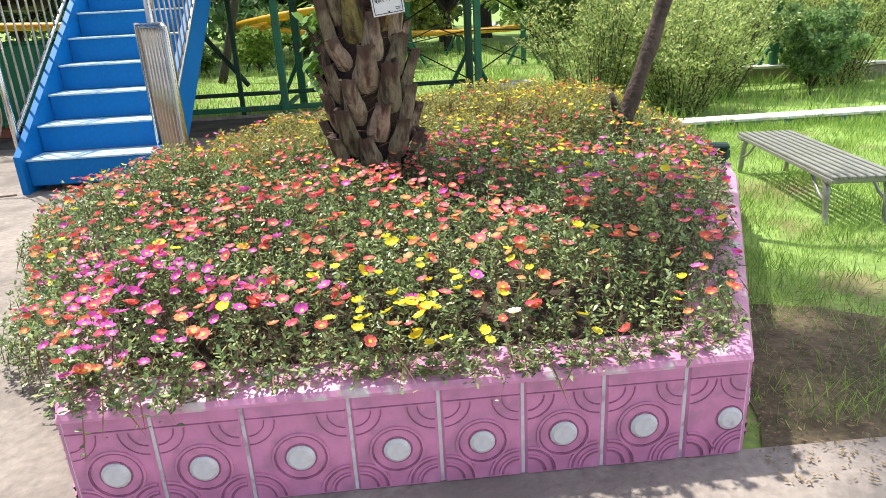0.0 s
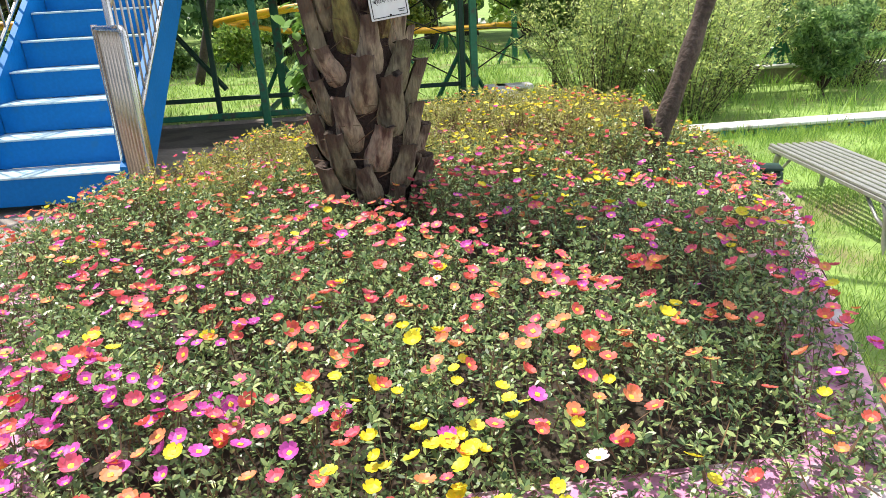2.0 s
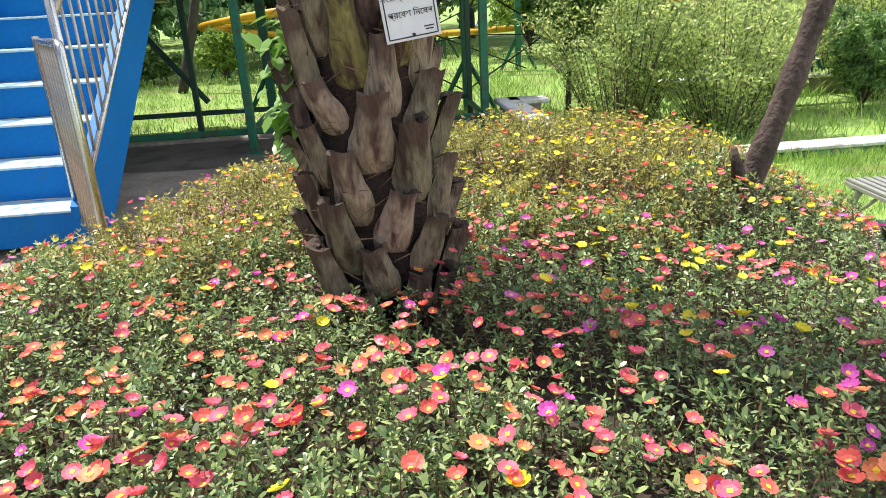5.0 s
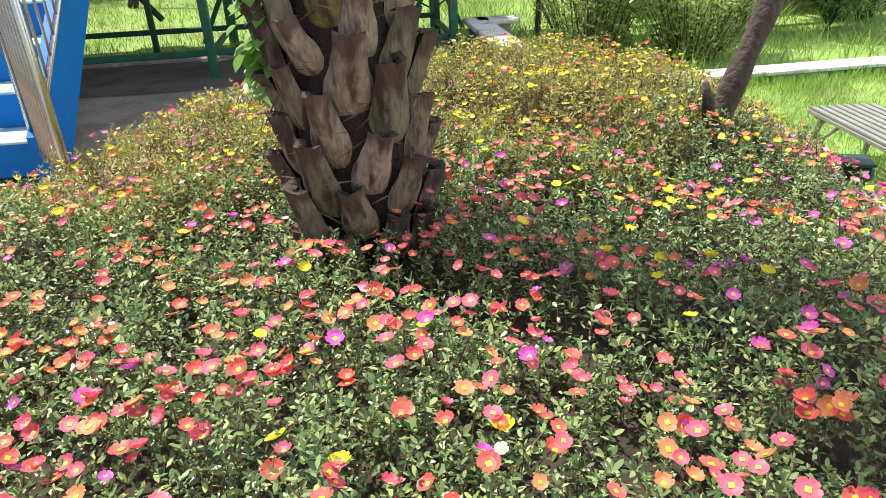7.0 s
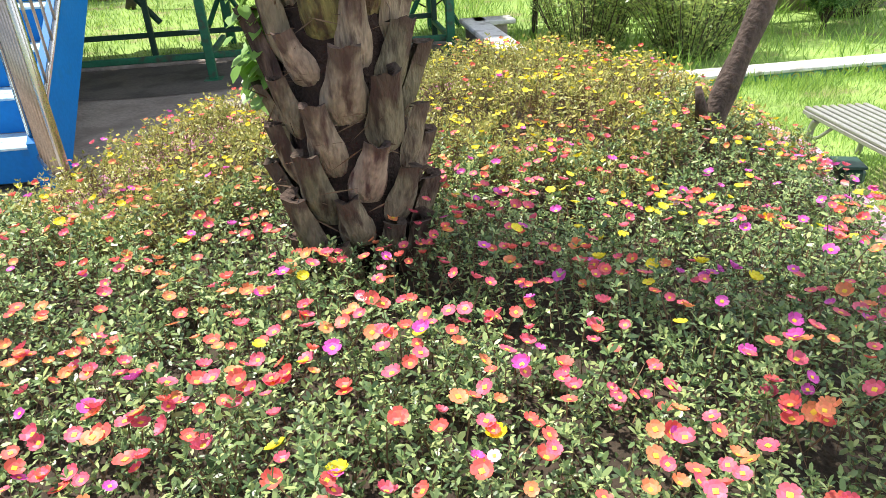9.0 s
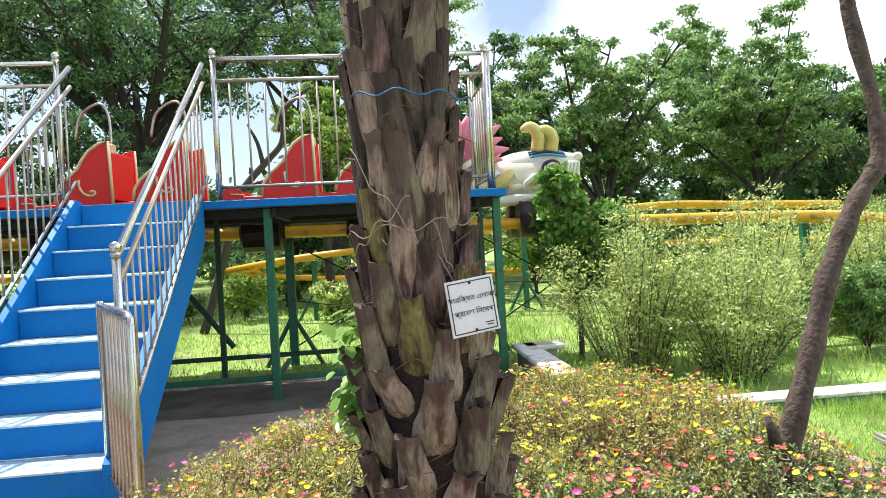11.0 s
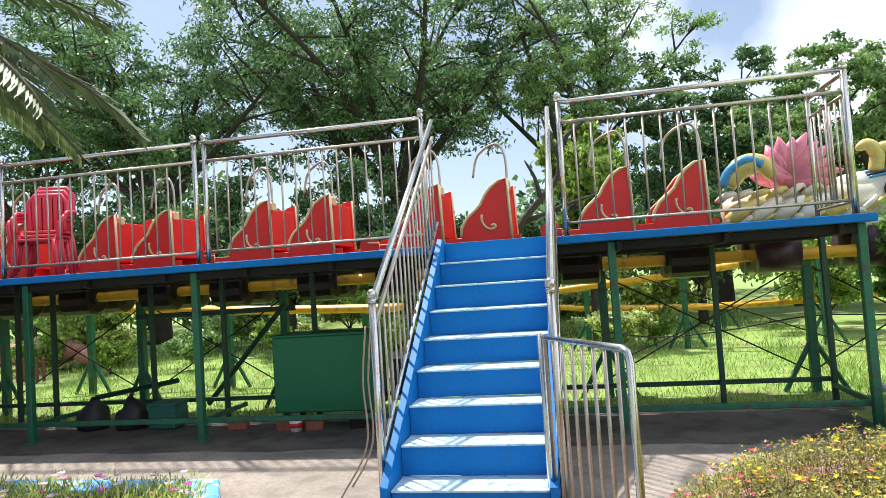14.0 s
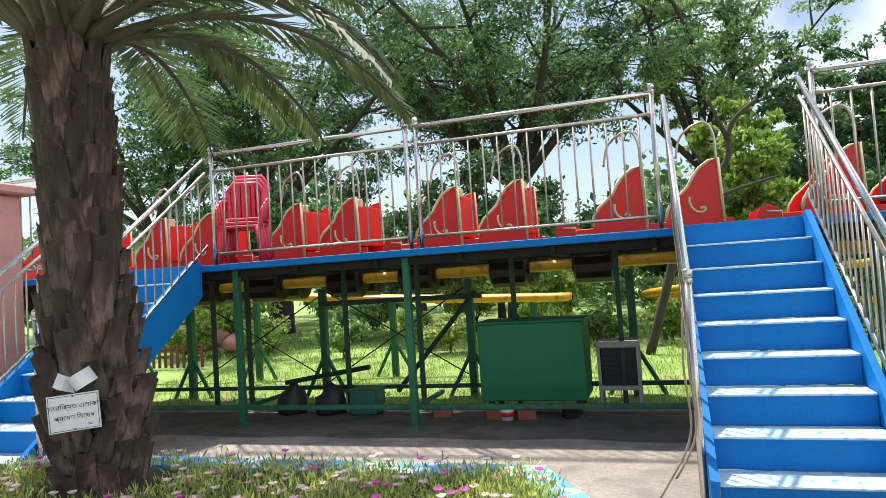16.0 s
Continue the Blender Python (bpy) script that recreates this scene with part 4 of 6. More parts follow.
def ropes():
    def loop(z0, z1, a0, a1, r, n=24, wob=0.03, c=(2.712, 3.80), seed=1):
        rng = random.Random(seed)
        return [(c[0] + (r + wob * rng.random() * 0.4) * math.cos(a0 + (a1 - a0) * i / n), c[1] + (r + wob * rng.random() * 0.4) * math.sin(a0 + (a1 - a0) * i / n), z0 + (z1 - z0) * i / n + wob * math.sin(i * 0.9)) for i in range(n + 1)]
    b = Build()
    for z0, z1, a0, a1, s in ((1.68, 1.18, 3.6, 5.6, 1), (1.42, 1.46, 3.3, 5.9, 2), (1.30, 1.52, 3.2, 4.6, 3), (1.45, 1.04, 4.9, 5.6, 4)):
        b.tube(loop(z0, z1, a0, a1, 0.205, seed=s, wob=0.016), 0.0019, 6)
    tagged(part("rope", b, M_ROPE, smooth=True), "loose pale rope wound round the palm trunk", "rope")
    b = Build().tube(loop(1.83, 1.81, 3.7, 5.9, 0.20, seed=6, wob=0.01), 0.003, 5)
    tagged(part("string", b, M_STRING, smooth=True), "thin blue string tied round the palm trunk", "string")


ropes()


def vine():
    rng = np.random.default_rng(4)
    t = thing("creeper", "green heart-leaved creeper climbing the palm trunk", "vine")
    path = smooth_path([(2.52, 4.02, 0.3), (2.52, 3.98, 0.60), (2.525, 3.88, 0.85), (2.52, 3.80, 0.98), (2.53, 3.76, 1.08)], 5)
    part("stem", Build().tube(path, 0.006, 6), M_VINE, t, smooth=True)
    n = 110
    at = np.array([path[rng.integers(len(path) // 2, len(path))] for _ in range(n)]) + rng.normal(size=(n, 3)) * [0.036, 0.035, 0.06] + [-0.02, 0, 0]
    way = unit(np.stack([rng.normal(-0.5, 0.6, n), rng.normal(-0.6, 0.5, n), rng.normal(-0.6, 0.3, n)], 1))
    heart = Build().add([(0, 0, 0), (0.25, 0.42, 0.08), (0.62, 0.40, 0.05), (1.05, 0, -0.08), (0.62, -0.40, 0.05), (0.25, -0.42, 0.08), (-0.10, 0.22, 0.02), (-0.10, -0.22, 0.02), (0.5, 0, -0.04)],
                        [(0, 6, 1, 8), (1, 2, 8), (2, 3, 8), (3, 4, 8), (4, 5, 8), (5, 7, 0, 8)]).mesh("leaf", M_VINE, True)
    for k in range(n):
        d = Vector(way[k])
        m = d.to_track_quat("X", "Z").to_matrix().to_4x4()
        piece("leaf", heart, t, Matrix.Translation(at[k]) @ m @ Matrix.Scale(float(rng.uniform(0.034, 0.062)), 4))


vine()


# ---- moss rose bed ----
def bed_top(x, y):
    """Height of the planting: a gentle mound that drops at the rim, and slopes off long before the rim at the back."""
    d = bed_depth(PINK_BED, x, y)
    f = np.clip((d + 0.10) / 0.42, 0, 1)
    w = 0.035 * np.sin(x * 5.1 + 1.3) * np.cos(y * 4.3) + 0.02 * np.sin(x * 11 + y * 7)
    back = 0.10 * np.clip((y - 3.5) / 1.0, 0, 1) * np.clip((x - 2.9) / 0.7, 0, 1)
    far_side = np.clip((y - 3.3) / 0.7, 0, 1) * np.clip((x - 3.4) / 0.5, 0, 1)
    rise = np.sqrt(f) * (1 - far_side) + far_side * np.clip(d / 0.60, 0, 1)
    droop = np.clip(-d - 0.03, 0, 1) * 0.8
    left_fall = 0.05 * np.clip((y - 3.9) / 0.8, 0, 1) * np.clip((2.7 - x) / 0.6, 0, 1)
    return 0.285 + 0.20 * rise + (w + back - left_fall) * f * rise - droop


def bed_points(rng, n, poly, reach):
    xs, ys = [p[0] for p in poly], [p[1] for p in poly]
    x, y = rng.uniform(min(xs) - 0.25, max(xs) + 0.15, n), rng.uniform(min(ys) - 0.15, max(ys) + 0.15, n)
    wave = np.sin(x * 3.1 + 0.8) * np.cos(y * 2.7 + 1.1)
    spill = reach * (0.15 + 0.35 * np.sin(x * 6.3 + 0.4))
    spill = np.where((x < 2.1) & (y > 1.93), reach * (2.0 + 0.9 * np.sin(y * 5.3)) * np.clip((y - 2.05) / 0.7, 0.0, 1), spill)
    spill = np.where(x > 3.75, -0.03 - 0.05 * np.clip((y - 2.4) / 0.6, 0, 1) - 0.03 * wave, spill)
    keep = bed_depth(poly, x, y) > -spill
    keep &= np.hypot(x - 2.78, y - 3.72) > 0.2
    return x[keep], y[keep]


def purslane():
    """Upright shoots, each a thin stem with whorls of blunt leaves and a rosette at its tip."""
    t = thing("moss_rose_planting", "dense low moss roses in full bloom filling the pink planter", "flowers")
    rng = np.random.default_rng(11)
    stems = []
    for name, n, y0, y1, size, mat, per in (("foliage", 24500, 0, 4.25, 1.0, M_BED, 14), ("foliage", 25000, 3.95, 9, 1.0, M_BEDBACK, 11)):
        x, y = bed_points(rng, n, PINK_BED, 0.085)
        edge = y + 0.25 * np.sin(x * 4)
        k = (edge > y0) & (edge <= y1)
        x, y = x[k], y[k]
        n = len(x)
        patch = np.sin(x * 6.3 + np.sin(y * 5.1) * 1.7) * np.cos(y * 5.7 + 0.6)
        hollow = np.clip(np.sin(x * 15 + 3 * np.sin(y * 6)) * np.sin(y * 17 + 2 * np.sin(x * 7)) - 0.15, 0, 1)
        top = bed_top(x, y) + rng.normal(-0.018, 0.030, n) + 0.016 * patch - 0.15 * hollow
        d = bed_depth(PINK_BED, x, y)
        skirt = (d > -0.03) & (d < 0.20) & (rng.random(n) < 0.6)
        top = np.where(skirt, RIM + 0.015 + rng.uniform(0.0, 0.10, n) * np.clip(d / 0.1, 0.25, 1), top)
        low = np.where((d < 0.15) & (d > -0.02), RIM + 0.006, -0.2)
        lean = rng.normal(size=(n, 2)) * 0.30
        turn = rng.uniform(0, 6.283, n)
        vigour = rng.uniform(0.72, 1.25, n)
        out = []
        for j in range(per):
            drop = 0.0 if j < 5 else 0.011 * (j - 4) * rng.uniform(0.8, 1.3, n)
            a = turn + j * 2.4 + rng.normal(0, 0.25, n)
            el = rng.normal(0.75 if j < 5 else 0.35 - 0.03 * j, 0.28, n)
            way = unit(np.stack([np.cos(a) * np.cos(el), np.sin(a) * np.cos(el), np.sin(el)], 1))
            at = np.stack([x - lean[:, 0] * drop, y - lean[:, 1] * drop, np.maximum(top - drop, low)], 1)
            L = size * vigour * rng.uniform(0.0135, 0.0245, n) * (0.75 if j < 2 else 1.0)
            up = np.tile([0.0, 0.0, 1.0], (n, 1)) + rng.normal(size=(n, 3)) * 0.35
            W = L * rng.uniform(0.32, 0.46, n)
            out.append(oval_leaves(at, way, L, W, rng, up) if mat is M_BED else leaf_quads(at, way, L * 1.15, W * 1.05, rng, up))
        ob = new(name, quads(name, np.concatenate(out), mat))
        ob.parent = t
        tagged(ob, "small fleshy grey-green leaves" if mat is M_BED else "small yellowish green leaves")
        foot = np.stack([x - lean[:, 0] * 0.14, y - lean[:, 1] * 0.14, np.maximum(top - 0.14, low)], 1)
        tip = np.stack([x, y, top], 1)
        stems.append(leaf_quads(foot, unit(tip - foot + 1e-6), np.linalg.norm(tip - foot, axis=1), 0.0045, rng))
    ob = new("stem_mass", quads("stem_mass", np.concatenate(stems), M_STEM))
    ob.parent = t
    return t


def flower_parts(rng, cup, size):
    """Petals and centre of one open bloom facing up: arrays of quads."""
    petals = []
    for k in range(5):
        a = 6.2832 * k / 5 + rng.normal(0, 0.06)
        c, s = math.cos(a), math.sin(a)

        def at(r, w, z):
            return (size * (r * c - w * s), size * (r * s + w * c), size * z)
        z1, z2 = 0.22 * cup, 0.45 * cup + rng.normal(0, 0.05)
        petals.append([at(0.05, 0.0, 0), at(0.55, -0.46, z1), at(0.62, 0.0, z1 * 0.7), at(0.55, 0.46, z1)])
        petals.append([at(0.55, -0.46, z1), at(0.84, -0.46, z2), at(0.99, -0.20, z2), at(0.62, 0.0, z1 * 0.7)])
        petals.append([at(0.62, 0.0, z1 * 0.7), at(0.99, -0.20, z2), at(0.95, 0.0, z2 * 0.85), at(0.99, 0.20, z2)])
        petals.append([at(0.62, 0.0, z1 * 0.7), at(0.99, 0.20, z2), at(0.84, 0.46, z2), at(0.55, 0.46, z1)])
    eye = []
    for k in range(4):
        a, a2 = 1.5708 * k, 1.5708 * (k + 1)
        am = (a + a2) / 2
        eye.append([(0, 0, size * 0.16), (size * 0.25 * math.cos(a), size * 0.25 * math.sin(a), size * 0.10), (size * 0.34 * math.cos(am), size * 0.34 * math.sin(am), size * 0.11), (size * 0.25 * math.cos(a2), size * 0.25 * math.sin(a2), size * 0.10)])
    return np.array(petals), np.array(eye)


def pick_colours(x, y, rng):
    """Colour drifts: magenta at the front corner, yellow patches, coral through the middle, rose beside the palm."""
    n = len(x)
    names = list(PETALS)
    w = np.zeros((n, len(names)))

    def near(cx, cy, r):
        return np.exp(-((x - cx) ** 2 + (y - cy) ** 2) / (r * r))
    drift = 0.5 + 0.5 * np.sin(x * 3.7 + 1) * np.cos(y * 3.3)
    w[:, 0] = 1.1 + 1.6 * near(2.6, 2.9, 0.6) + 0.8 * drift
    w[:, 1] = 0.8 + 0.9 * near(2.2, 3.6, 0.9) + 1.2 * near(3.4, 2.1, 0.35) + 1.2 * near(1.8, 4.6, 0.8)
    w[:, 2] = 0.9 + 4.0 * near(3.2, 3.5, 0.5) + 1.6 * near(3.5, 3.0, 0.6) + 1.0 * near(2.2, 2.9, 0.5)
    w[:, 3] = 0.25 + 9.0 * near(2.12, 2.12, 0.28) + 2.0 * near(3.75, 3.1, 0.5) + 0.5 * near(2.0, 2.7, 0.4)
    w[:, 4] = 0.28 + 8.0 * near(2.86, 2.02, 0.20) + 3.2 * near(3.6, 3.35, 0.28) + 6.5 * near(3.6, 4.75, 0.8) + 2.2 * near(2.3, 5.2, 0.8)
    w[:, 4] += 2.2 * (y > 4.2)
    w[:, 5] = 0.03 + 0.03 * drift
    w /= w.sum(1, keepdims=True)
    return (w.cumsum(1) > rng.random(n)[:, None]).argmax(1)


def flowers(parent):
    rng = np.random.default_rng(21)
    names = list(PETALS)
    kinds = {}
    for nm in names:
        kinds[nm] = []
        for k in range(3):
            p, e = flower_parts(rng, (0.5, 0.9, 1.5)[k], 1.0)
            c = np.concatenate([p, e])
            kinds[nm].append((c, quads("flower", c, [PETALS[nm], M_EYE], [0] * len(p) + [1] * len(e))))
    x, y = bed_points(rng, 9600, PINK_BED, 0.06)
    clump = np.sin(x * 9 + np.sin(y * 8) * 2) * np.cos(y * 8.3 + 2)
    k = rng.random(len(x)) < (0.44 + 0.36 * clump) * np.where(y > 4.1, 0.52, 1.0)
    x, y = x[k], y[k]
    for cx, cy, r, n in ((2.13, 2.13, 0.17, 110), (2.88, 2.04, 0.16, 60), (3.6, 4.7, 0.5, 130), (2.6, 2.75, 0.3, 50), (3.2, 3.4, 0.25, 50)):
        ex, ey = rng.normal(cx, r, n), rng.normal(cy, r * 0.8, n)
        ok = bed_depth(PINK_BED, ex, ey) > 0.0
        x, y = np.concatenate([x, ex[ok]]), np.concatenate([y, ey[ok]])
    ci = pick_colours(x, y, rng)
    z = bed_top(x, y) + rng.uniform(0.004, 0.04, len(x))
    d = bed_depth(PINK_BED, x, y)
    z = np.where(d < 0.02, z - 0.03, z)
    size = rng.uniform(0.0115, 0.0200, len(x)) * np.clip(1.0 - 0.20 * (y - 3.0), 0.74, 1.0)
    order = np.argsort(np.hypot(x - 2.7, y - 2.6))
    rest = {nm: ([], []) for nm in names}
    for c, i in enumerate(order):
        nm = names[ci[i]]
        arr, me = kinds[nm][rng.integers(3)]
        m = Matrix.Translation((x[i], y[i], z[i])) @ Euler((rng.normal(0.08, 0.27), rng.normal(0, 0.27), rng.uniform(0, 6.28))).to_matrix().to_4x4() @ Matrix.Scale(float(size[i]), 4)
        if c < 300:
            piece("flower", me, parent, m)
        else:
            mm = np.array(m)
            rest[nm][0].append(arr @ mm[:3, :3].T + mm[:3, 3])
            rest[nm][1].append([0] * (len(arr) - 4) + [1] * 4)
    for nm in names:
        if rest[nm][0]:
            ob = new("blooms", quads("blooms", np.concatenate(rest[nm][0]), [PETALS[nm], M_EYE], np.concatenate(rest[nm][1])))
            tagged(ob, f"scattered open {nm} moss rose blooms", "flowers", kind="stuff")


BED = purslane()
flowers(BED)


def blue_bed_plants():
    rng = np.random.default_rng(31)
    x, y = rng.uniform(-5, -0.4, 6500), rng.uniform(2.4, 5.4, 6500)
    k = (bed_depth(BLUE_BED, x, y) > 0.13) & (np.hypot(x + 3.5, y - 4.66) > 0.4)
    x, y = x[k], y[k]
    n = len(x)
    out = []
    for j in range(9):
        at = np.stack([x, y, np.full(n, 0.37)], 1) + rng.normal(size=(n, 3)) * [0.03, 0.03, 0.015]
        way = unit(np.stack([rng.normal(0, 0.55, n), rng.normal(0, 0.55, n), np.ones(n)], 1))
        out.append(leaf_quads(at + way * 0.01 * j, way, rng.uniform(0.03, 0.075, n), rng.uniform(0.006, 0.014, n), rng))
    ob = new("bed_foliage", quads("bed_foliage", np.concatenate(out), M_BUSH))
    tagged(ob, "thin green bedding plants in the blue planter", "plants", kind="stuff")
    for nm, cnt, lo in (("pale", 420, 0.42), ("magenta", 160, 0.42)):
        i = rng.choice(n, cnt, replace=False)
        cs = []
        for q in i:
            p, e = flower_parts(rng, 1.2, 0.026)
            cs.append(np.concatenate([p, e]) + np.array([x[q], y[q], lo + rng.uniform(0, 0.08)]))
        ob = new("blooms", quads("blooms", np.concatenate(cs), [PETALS[nm]]))
        tagged(ob, f"small {'white-pink' if nm == 'pale' else 'purple'} blooms over the blue planter", "flowers", kind="stuff")


blue_bed_plants()


# ---- lawn ----
def grass():
    rng = np.random.default_rng(41)
    sets = []
    for n, x0, x1, y0, y1, h, w in ((90000, 3.75, 8.5, 2.0, 6.85, 0.075, 0.0038), (30000, -9, 5, 9.1, 14, 0.09, 0.010), (26000, 4.2, 16, 7.2, 14, 0.20, 0.009), (16000, -12, 6, 14, 24, 0.14, 0.018), (9000, 4.9, 14, 6.45, 6.9, 0.10, 0.007)):
        x, y = rng.uniform(x0, x1, n), rng.uniform(y0, y1, n)
        k = bed_depth(PINK_BED, x, y) < -0.02
        tuft = np.sin(x * 7 + np.sin(y * 6)) * np.cos(y * 7.7)
        k &= rng.random(n) < 0.7 + 0.4 * tuft
        bare = np.exp(-(((x - 4.5) / 0.95) ** 2 + ((y - 2.4) / 0.5) ** 2))
        k &= rng.random(n) > bare * 0.72
        x, y, tuft = x[k], y[k], tuft[k]
        at = np.stack([x, y, lawn_z(x, y)], 1)
        way = unit(np.stack([rng.normal(0, 0.45, len(x)), rng.normal(0, 0.45, len(x)), np.ones(len(x))], 1))
        sets.append(leaf_quads(at, way, h * rng.uniform(0.4, 1.3, len(x)) * (1 + 0.4 * tuft), w, rng))
    ob = new("lawn_grass", quads("lawn_grass", np.concatenate(sets), M_GRASS))
    tagged(ob, "uneven bright green grass blades", "grass", kind="stuff")


grass()


# ---- trees and bushes ----
def tree(name, x, y, height, fork, spread, r, seed, leaf, mat, label, limbs=7, per=70, leaf_len=0.16, flat=0.6, twigs=6, bark=None, lean=(0, 0), z0=None):
    rng = random.Random(seed)
    nr = np.random.default_rng(seed)
    z0 = float(lawn_z(x, y)) if z0 is None else z0
    t = thing(name, label, "tree" if name == "tree" else "shrub")
    b = Build()
    top = Vector((x + lean[0], y + lean[1], z0 + fork))
    stem = smooth_path([(x, y, z0 - 0.05), (x + lean[0] * 0.4 + 0.1 * r, y + lean[1] * 0.4, z0 + fork * 0.5), top], 4)
    b.tube(stem, [r * (1.25 - 0.5 * i / (len(stem) - 1)) for i in range(len(stem))], 10)
    ends = []
    for i in range(limbs):
        a = 6.283 * i / limbs + rng.uniform(-0.35, 0.35)
        q = rng.uniform(0.35, 1.0)
        h = (height - fork) * rng.uniform(0.6, 1.0) * (1.15 - 0.4 * q)
        end = top + Vector((math.cos(a) * spread * q, math.sin(a) * spread * q, h))
        mid = top.lerp(end, 0.45) + Vector((rng.uniform(-0.06, 0.06), rng.uniform(-0.06, 0.06), 0.03)) * height
        limb = smooth_path([top, mid, end], 5)
        way = (end - mid).normalized()
        b.tube(limb, [r * 0.42 * (1 - 0.85 * k / (len(limb) - 1)) for k in range(len(limb))], 6, cap=False)
        for k in range(twigs):
            f = 0.3 + 0.7 * (k + rng.random() * 0.6) / twigs
            p = limb[min(len(limb) - 1, int(f * (len(limb) - 1)))]
            d = (Vector((rng.gauss(0, 1), rng.gauss(0, 1), rng.gauss(0.15, 0.45))) + way * 0.8).normalized()
            e = p + d * spread * rng.uniform(0.18, 0.40)
            m2 = p.lerp(e, 0.5) + Vector((rng.gauss(0, 0.03), rng.gauss(0, 0.03), 0.05 * rng.random())) * spread
            b.tube([p, m2, e], [r * 0.13, r * 0.08, r * 0.03], 5, cap=False)
            ends.append(e)
            for s in range(4):
                o = p.lerp(e, rng.uniform(0.35, 1.0))
                g = o + Vector((rng.gauss(0, 1), rng.gauss(0, 1), rng.gauss(0.2, 0.5))).normalized() * spread * rng.uniform(0.06, 0.15)
                b.tube([o, g], [r * 0.05, r * 0.02], 4, cap=False)
                ends.append(g)
        ends.append(end)
    part("trunk", b, bark or M_BARK, t, "dark branching trunk", smooth=True)
    c = np.array([tuple(e) for e in ends])
    k = len(c) * per
    at = np.repeat(c, per, 0) + nr.normal(size=(k, 3)) * np.array([0.034, 0.034, 0.013] if flat > 0.5 else [0.055, 0.055, 0.042]) * spread
    way = unit(nr.normal(size=(k, 3)) + [0, 0, -0.25])
    L = leaf_len * nr.uniform(0.6, 1.35, k)
    ob = new("crown", quads("crown", leaf_quads(at, way, L, L * leaf, nr), mat))
    ob.parent = t
    return t


def shrub(x, y, h, s, seed, label):
    """A clump of wiry upright shoots set with small leaves along their whole length."""
    nr = np.random.default_rng(seed)
    t = thing("bush", label, "shrub")
    z0 = float(lawn_z(x, y))
    b = Build()
    at, way = [], []
    for k in range(85):
        a, q = nr.uniform(0, 6.283), math.sqrt(nr.random())
        foot = Vector((x + 0.3 * s * q * math.cos(a), y + 0.3 * s * q * math.sin(a), z0 - 0.02))
        z = h * (1 - 0.42 * q * q) * nr.uniform(0.6, 1.12)
        tip = Vector((x + s * q * math.cos(a) + nr.normal(0, 0.06), y + s * q * math.sin(a) + nr.normal(0, 0.06), z0 + z))
        path = smooth_path([foot, foot.lerp(tip, 0.55) + Vector((0, 0, 0.10 * h)), tip], 4)
        b.tube(path, [0.0055 - 0.0004 * i for i in range(len(path))], 4, cap=False)
        c = np.array([tuple(p) for p in path])
        n = int(310 * z / h)
        f = nr.uniform(0.04, 1.0, n) * (len(path) - 1.001)
        i = f.astype(int)
        p = c[i] + (c[i + 1] - c[i]) * (f - i)[:, None]
        twig = np.round(f * 5)
        out = np.stack([np.cos(twig * 2.4 + k), np.sin(twig * 2.4 + k), 0.35 + 0 * f], 1)
        at.append(p + out * nr.uniform(0.0, 0.13, n)[:, None] + nr.normal(size=(n, 3)) * 0.012)
        way.append(unit(out * 0.7 + nr.normal(size=(n, 3)) * 0.5 + [0, 0, 0.25]))
    part("stem", b, M_THINBARK, t, "thin brown shoots", smooth=True)
    at, way = np.concatenate(at), np.concatenate(way)
    L = nr.uniform(0.028, 0.058, len(at))
    ob = new("crown", quads("crown", leaf_quads(at, way, L, L * 0.38, nr), M_SHRUB))
    ob.parent = t


tree("tree", -4.9, 25.0, 14.6, 4.6, 8.4, 0.48, 51, 0.42, M_LEAF, "wide spreading rain tree with dark limbs", limbs=12, per=112, leaf_len=0.165, twigs=10)
tree("tree", -13.5, 23.0, 13.6, 4.4, 7.0, 0.40, 52, 0.42, M_LEAF, "large leafy tree behind the platform", limbs=10, per=108, leaf_len=0.16, twigs=9)
tree("tree", 1.4, 25.5, 13.2, 4.8, 4.9, 0.32, 53, 0.45, M_LEAF2, "tall open tree with thin forked trunk", limbs=9, per=74, leaf_len=0.145, twigs=8)
tree("tree", 1.6, 16.5, 5.2, 1.8, 1.7, 0.10, 54, 0.4, M_LEAF3, "young light green tree on the sunny lawn", limbs=6, per=110, leaf_len=0.16, twigs=5)
tree("tree", 9.5, 21.0, 7.9, 1.9, 3.4, 0.24, 55, 0.55, M_LEAF2, "dense broad-leaved green tree on the lawn", limbs=10, per=160, leaf_len=0.115, twigs=7)
tree("tree", 14.5, 21.0, 7.4, 2.2, 3.6, 0.20, 56, 0.55, M_LEAF2, "broad-leaved tree with layered crown", limbs=10, per=160, leaf_len=0.115, twigs=7)
tree("tree", 16.2, 27.0, 9.8, 4.6, 3.2, 0.18, 57, 0.5, M_LEAF2, "tall tree whose crown stands above the rest", limbs=9, per=75, leaf_len=0.16, twigs=6)
tree("tree", 20.0, 25.0, 7.5, 2.4, 4.0, 0.26, 58, 0.5, M_LEAF, "dense dark green tree behind the lawn", limbs=9, per=80, leaf_len=0.2, twigs=7)
tree("tree", -19.0, 23.0, 12.0, 4.0, 6.5, 0.3, 59, 0.45, M_LEAF, "large dark tree in the park", limbs=9, per=60, leaf_len=0.18, twigs=8)
tree("tree", 6.2, 26.0, 9.8, 2.2, 3.8, 0.26, 60, 0.5, M_LEAF, "dense green tree among others behind the lawn", limbs=9, per=75, leaf_len=0.17, twigs=8)
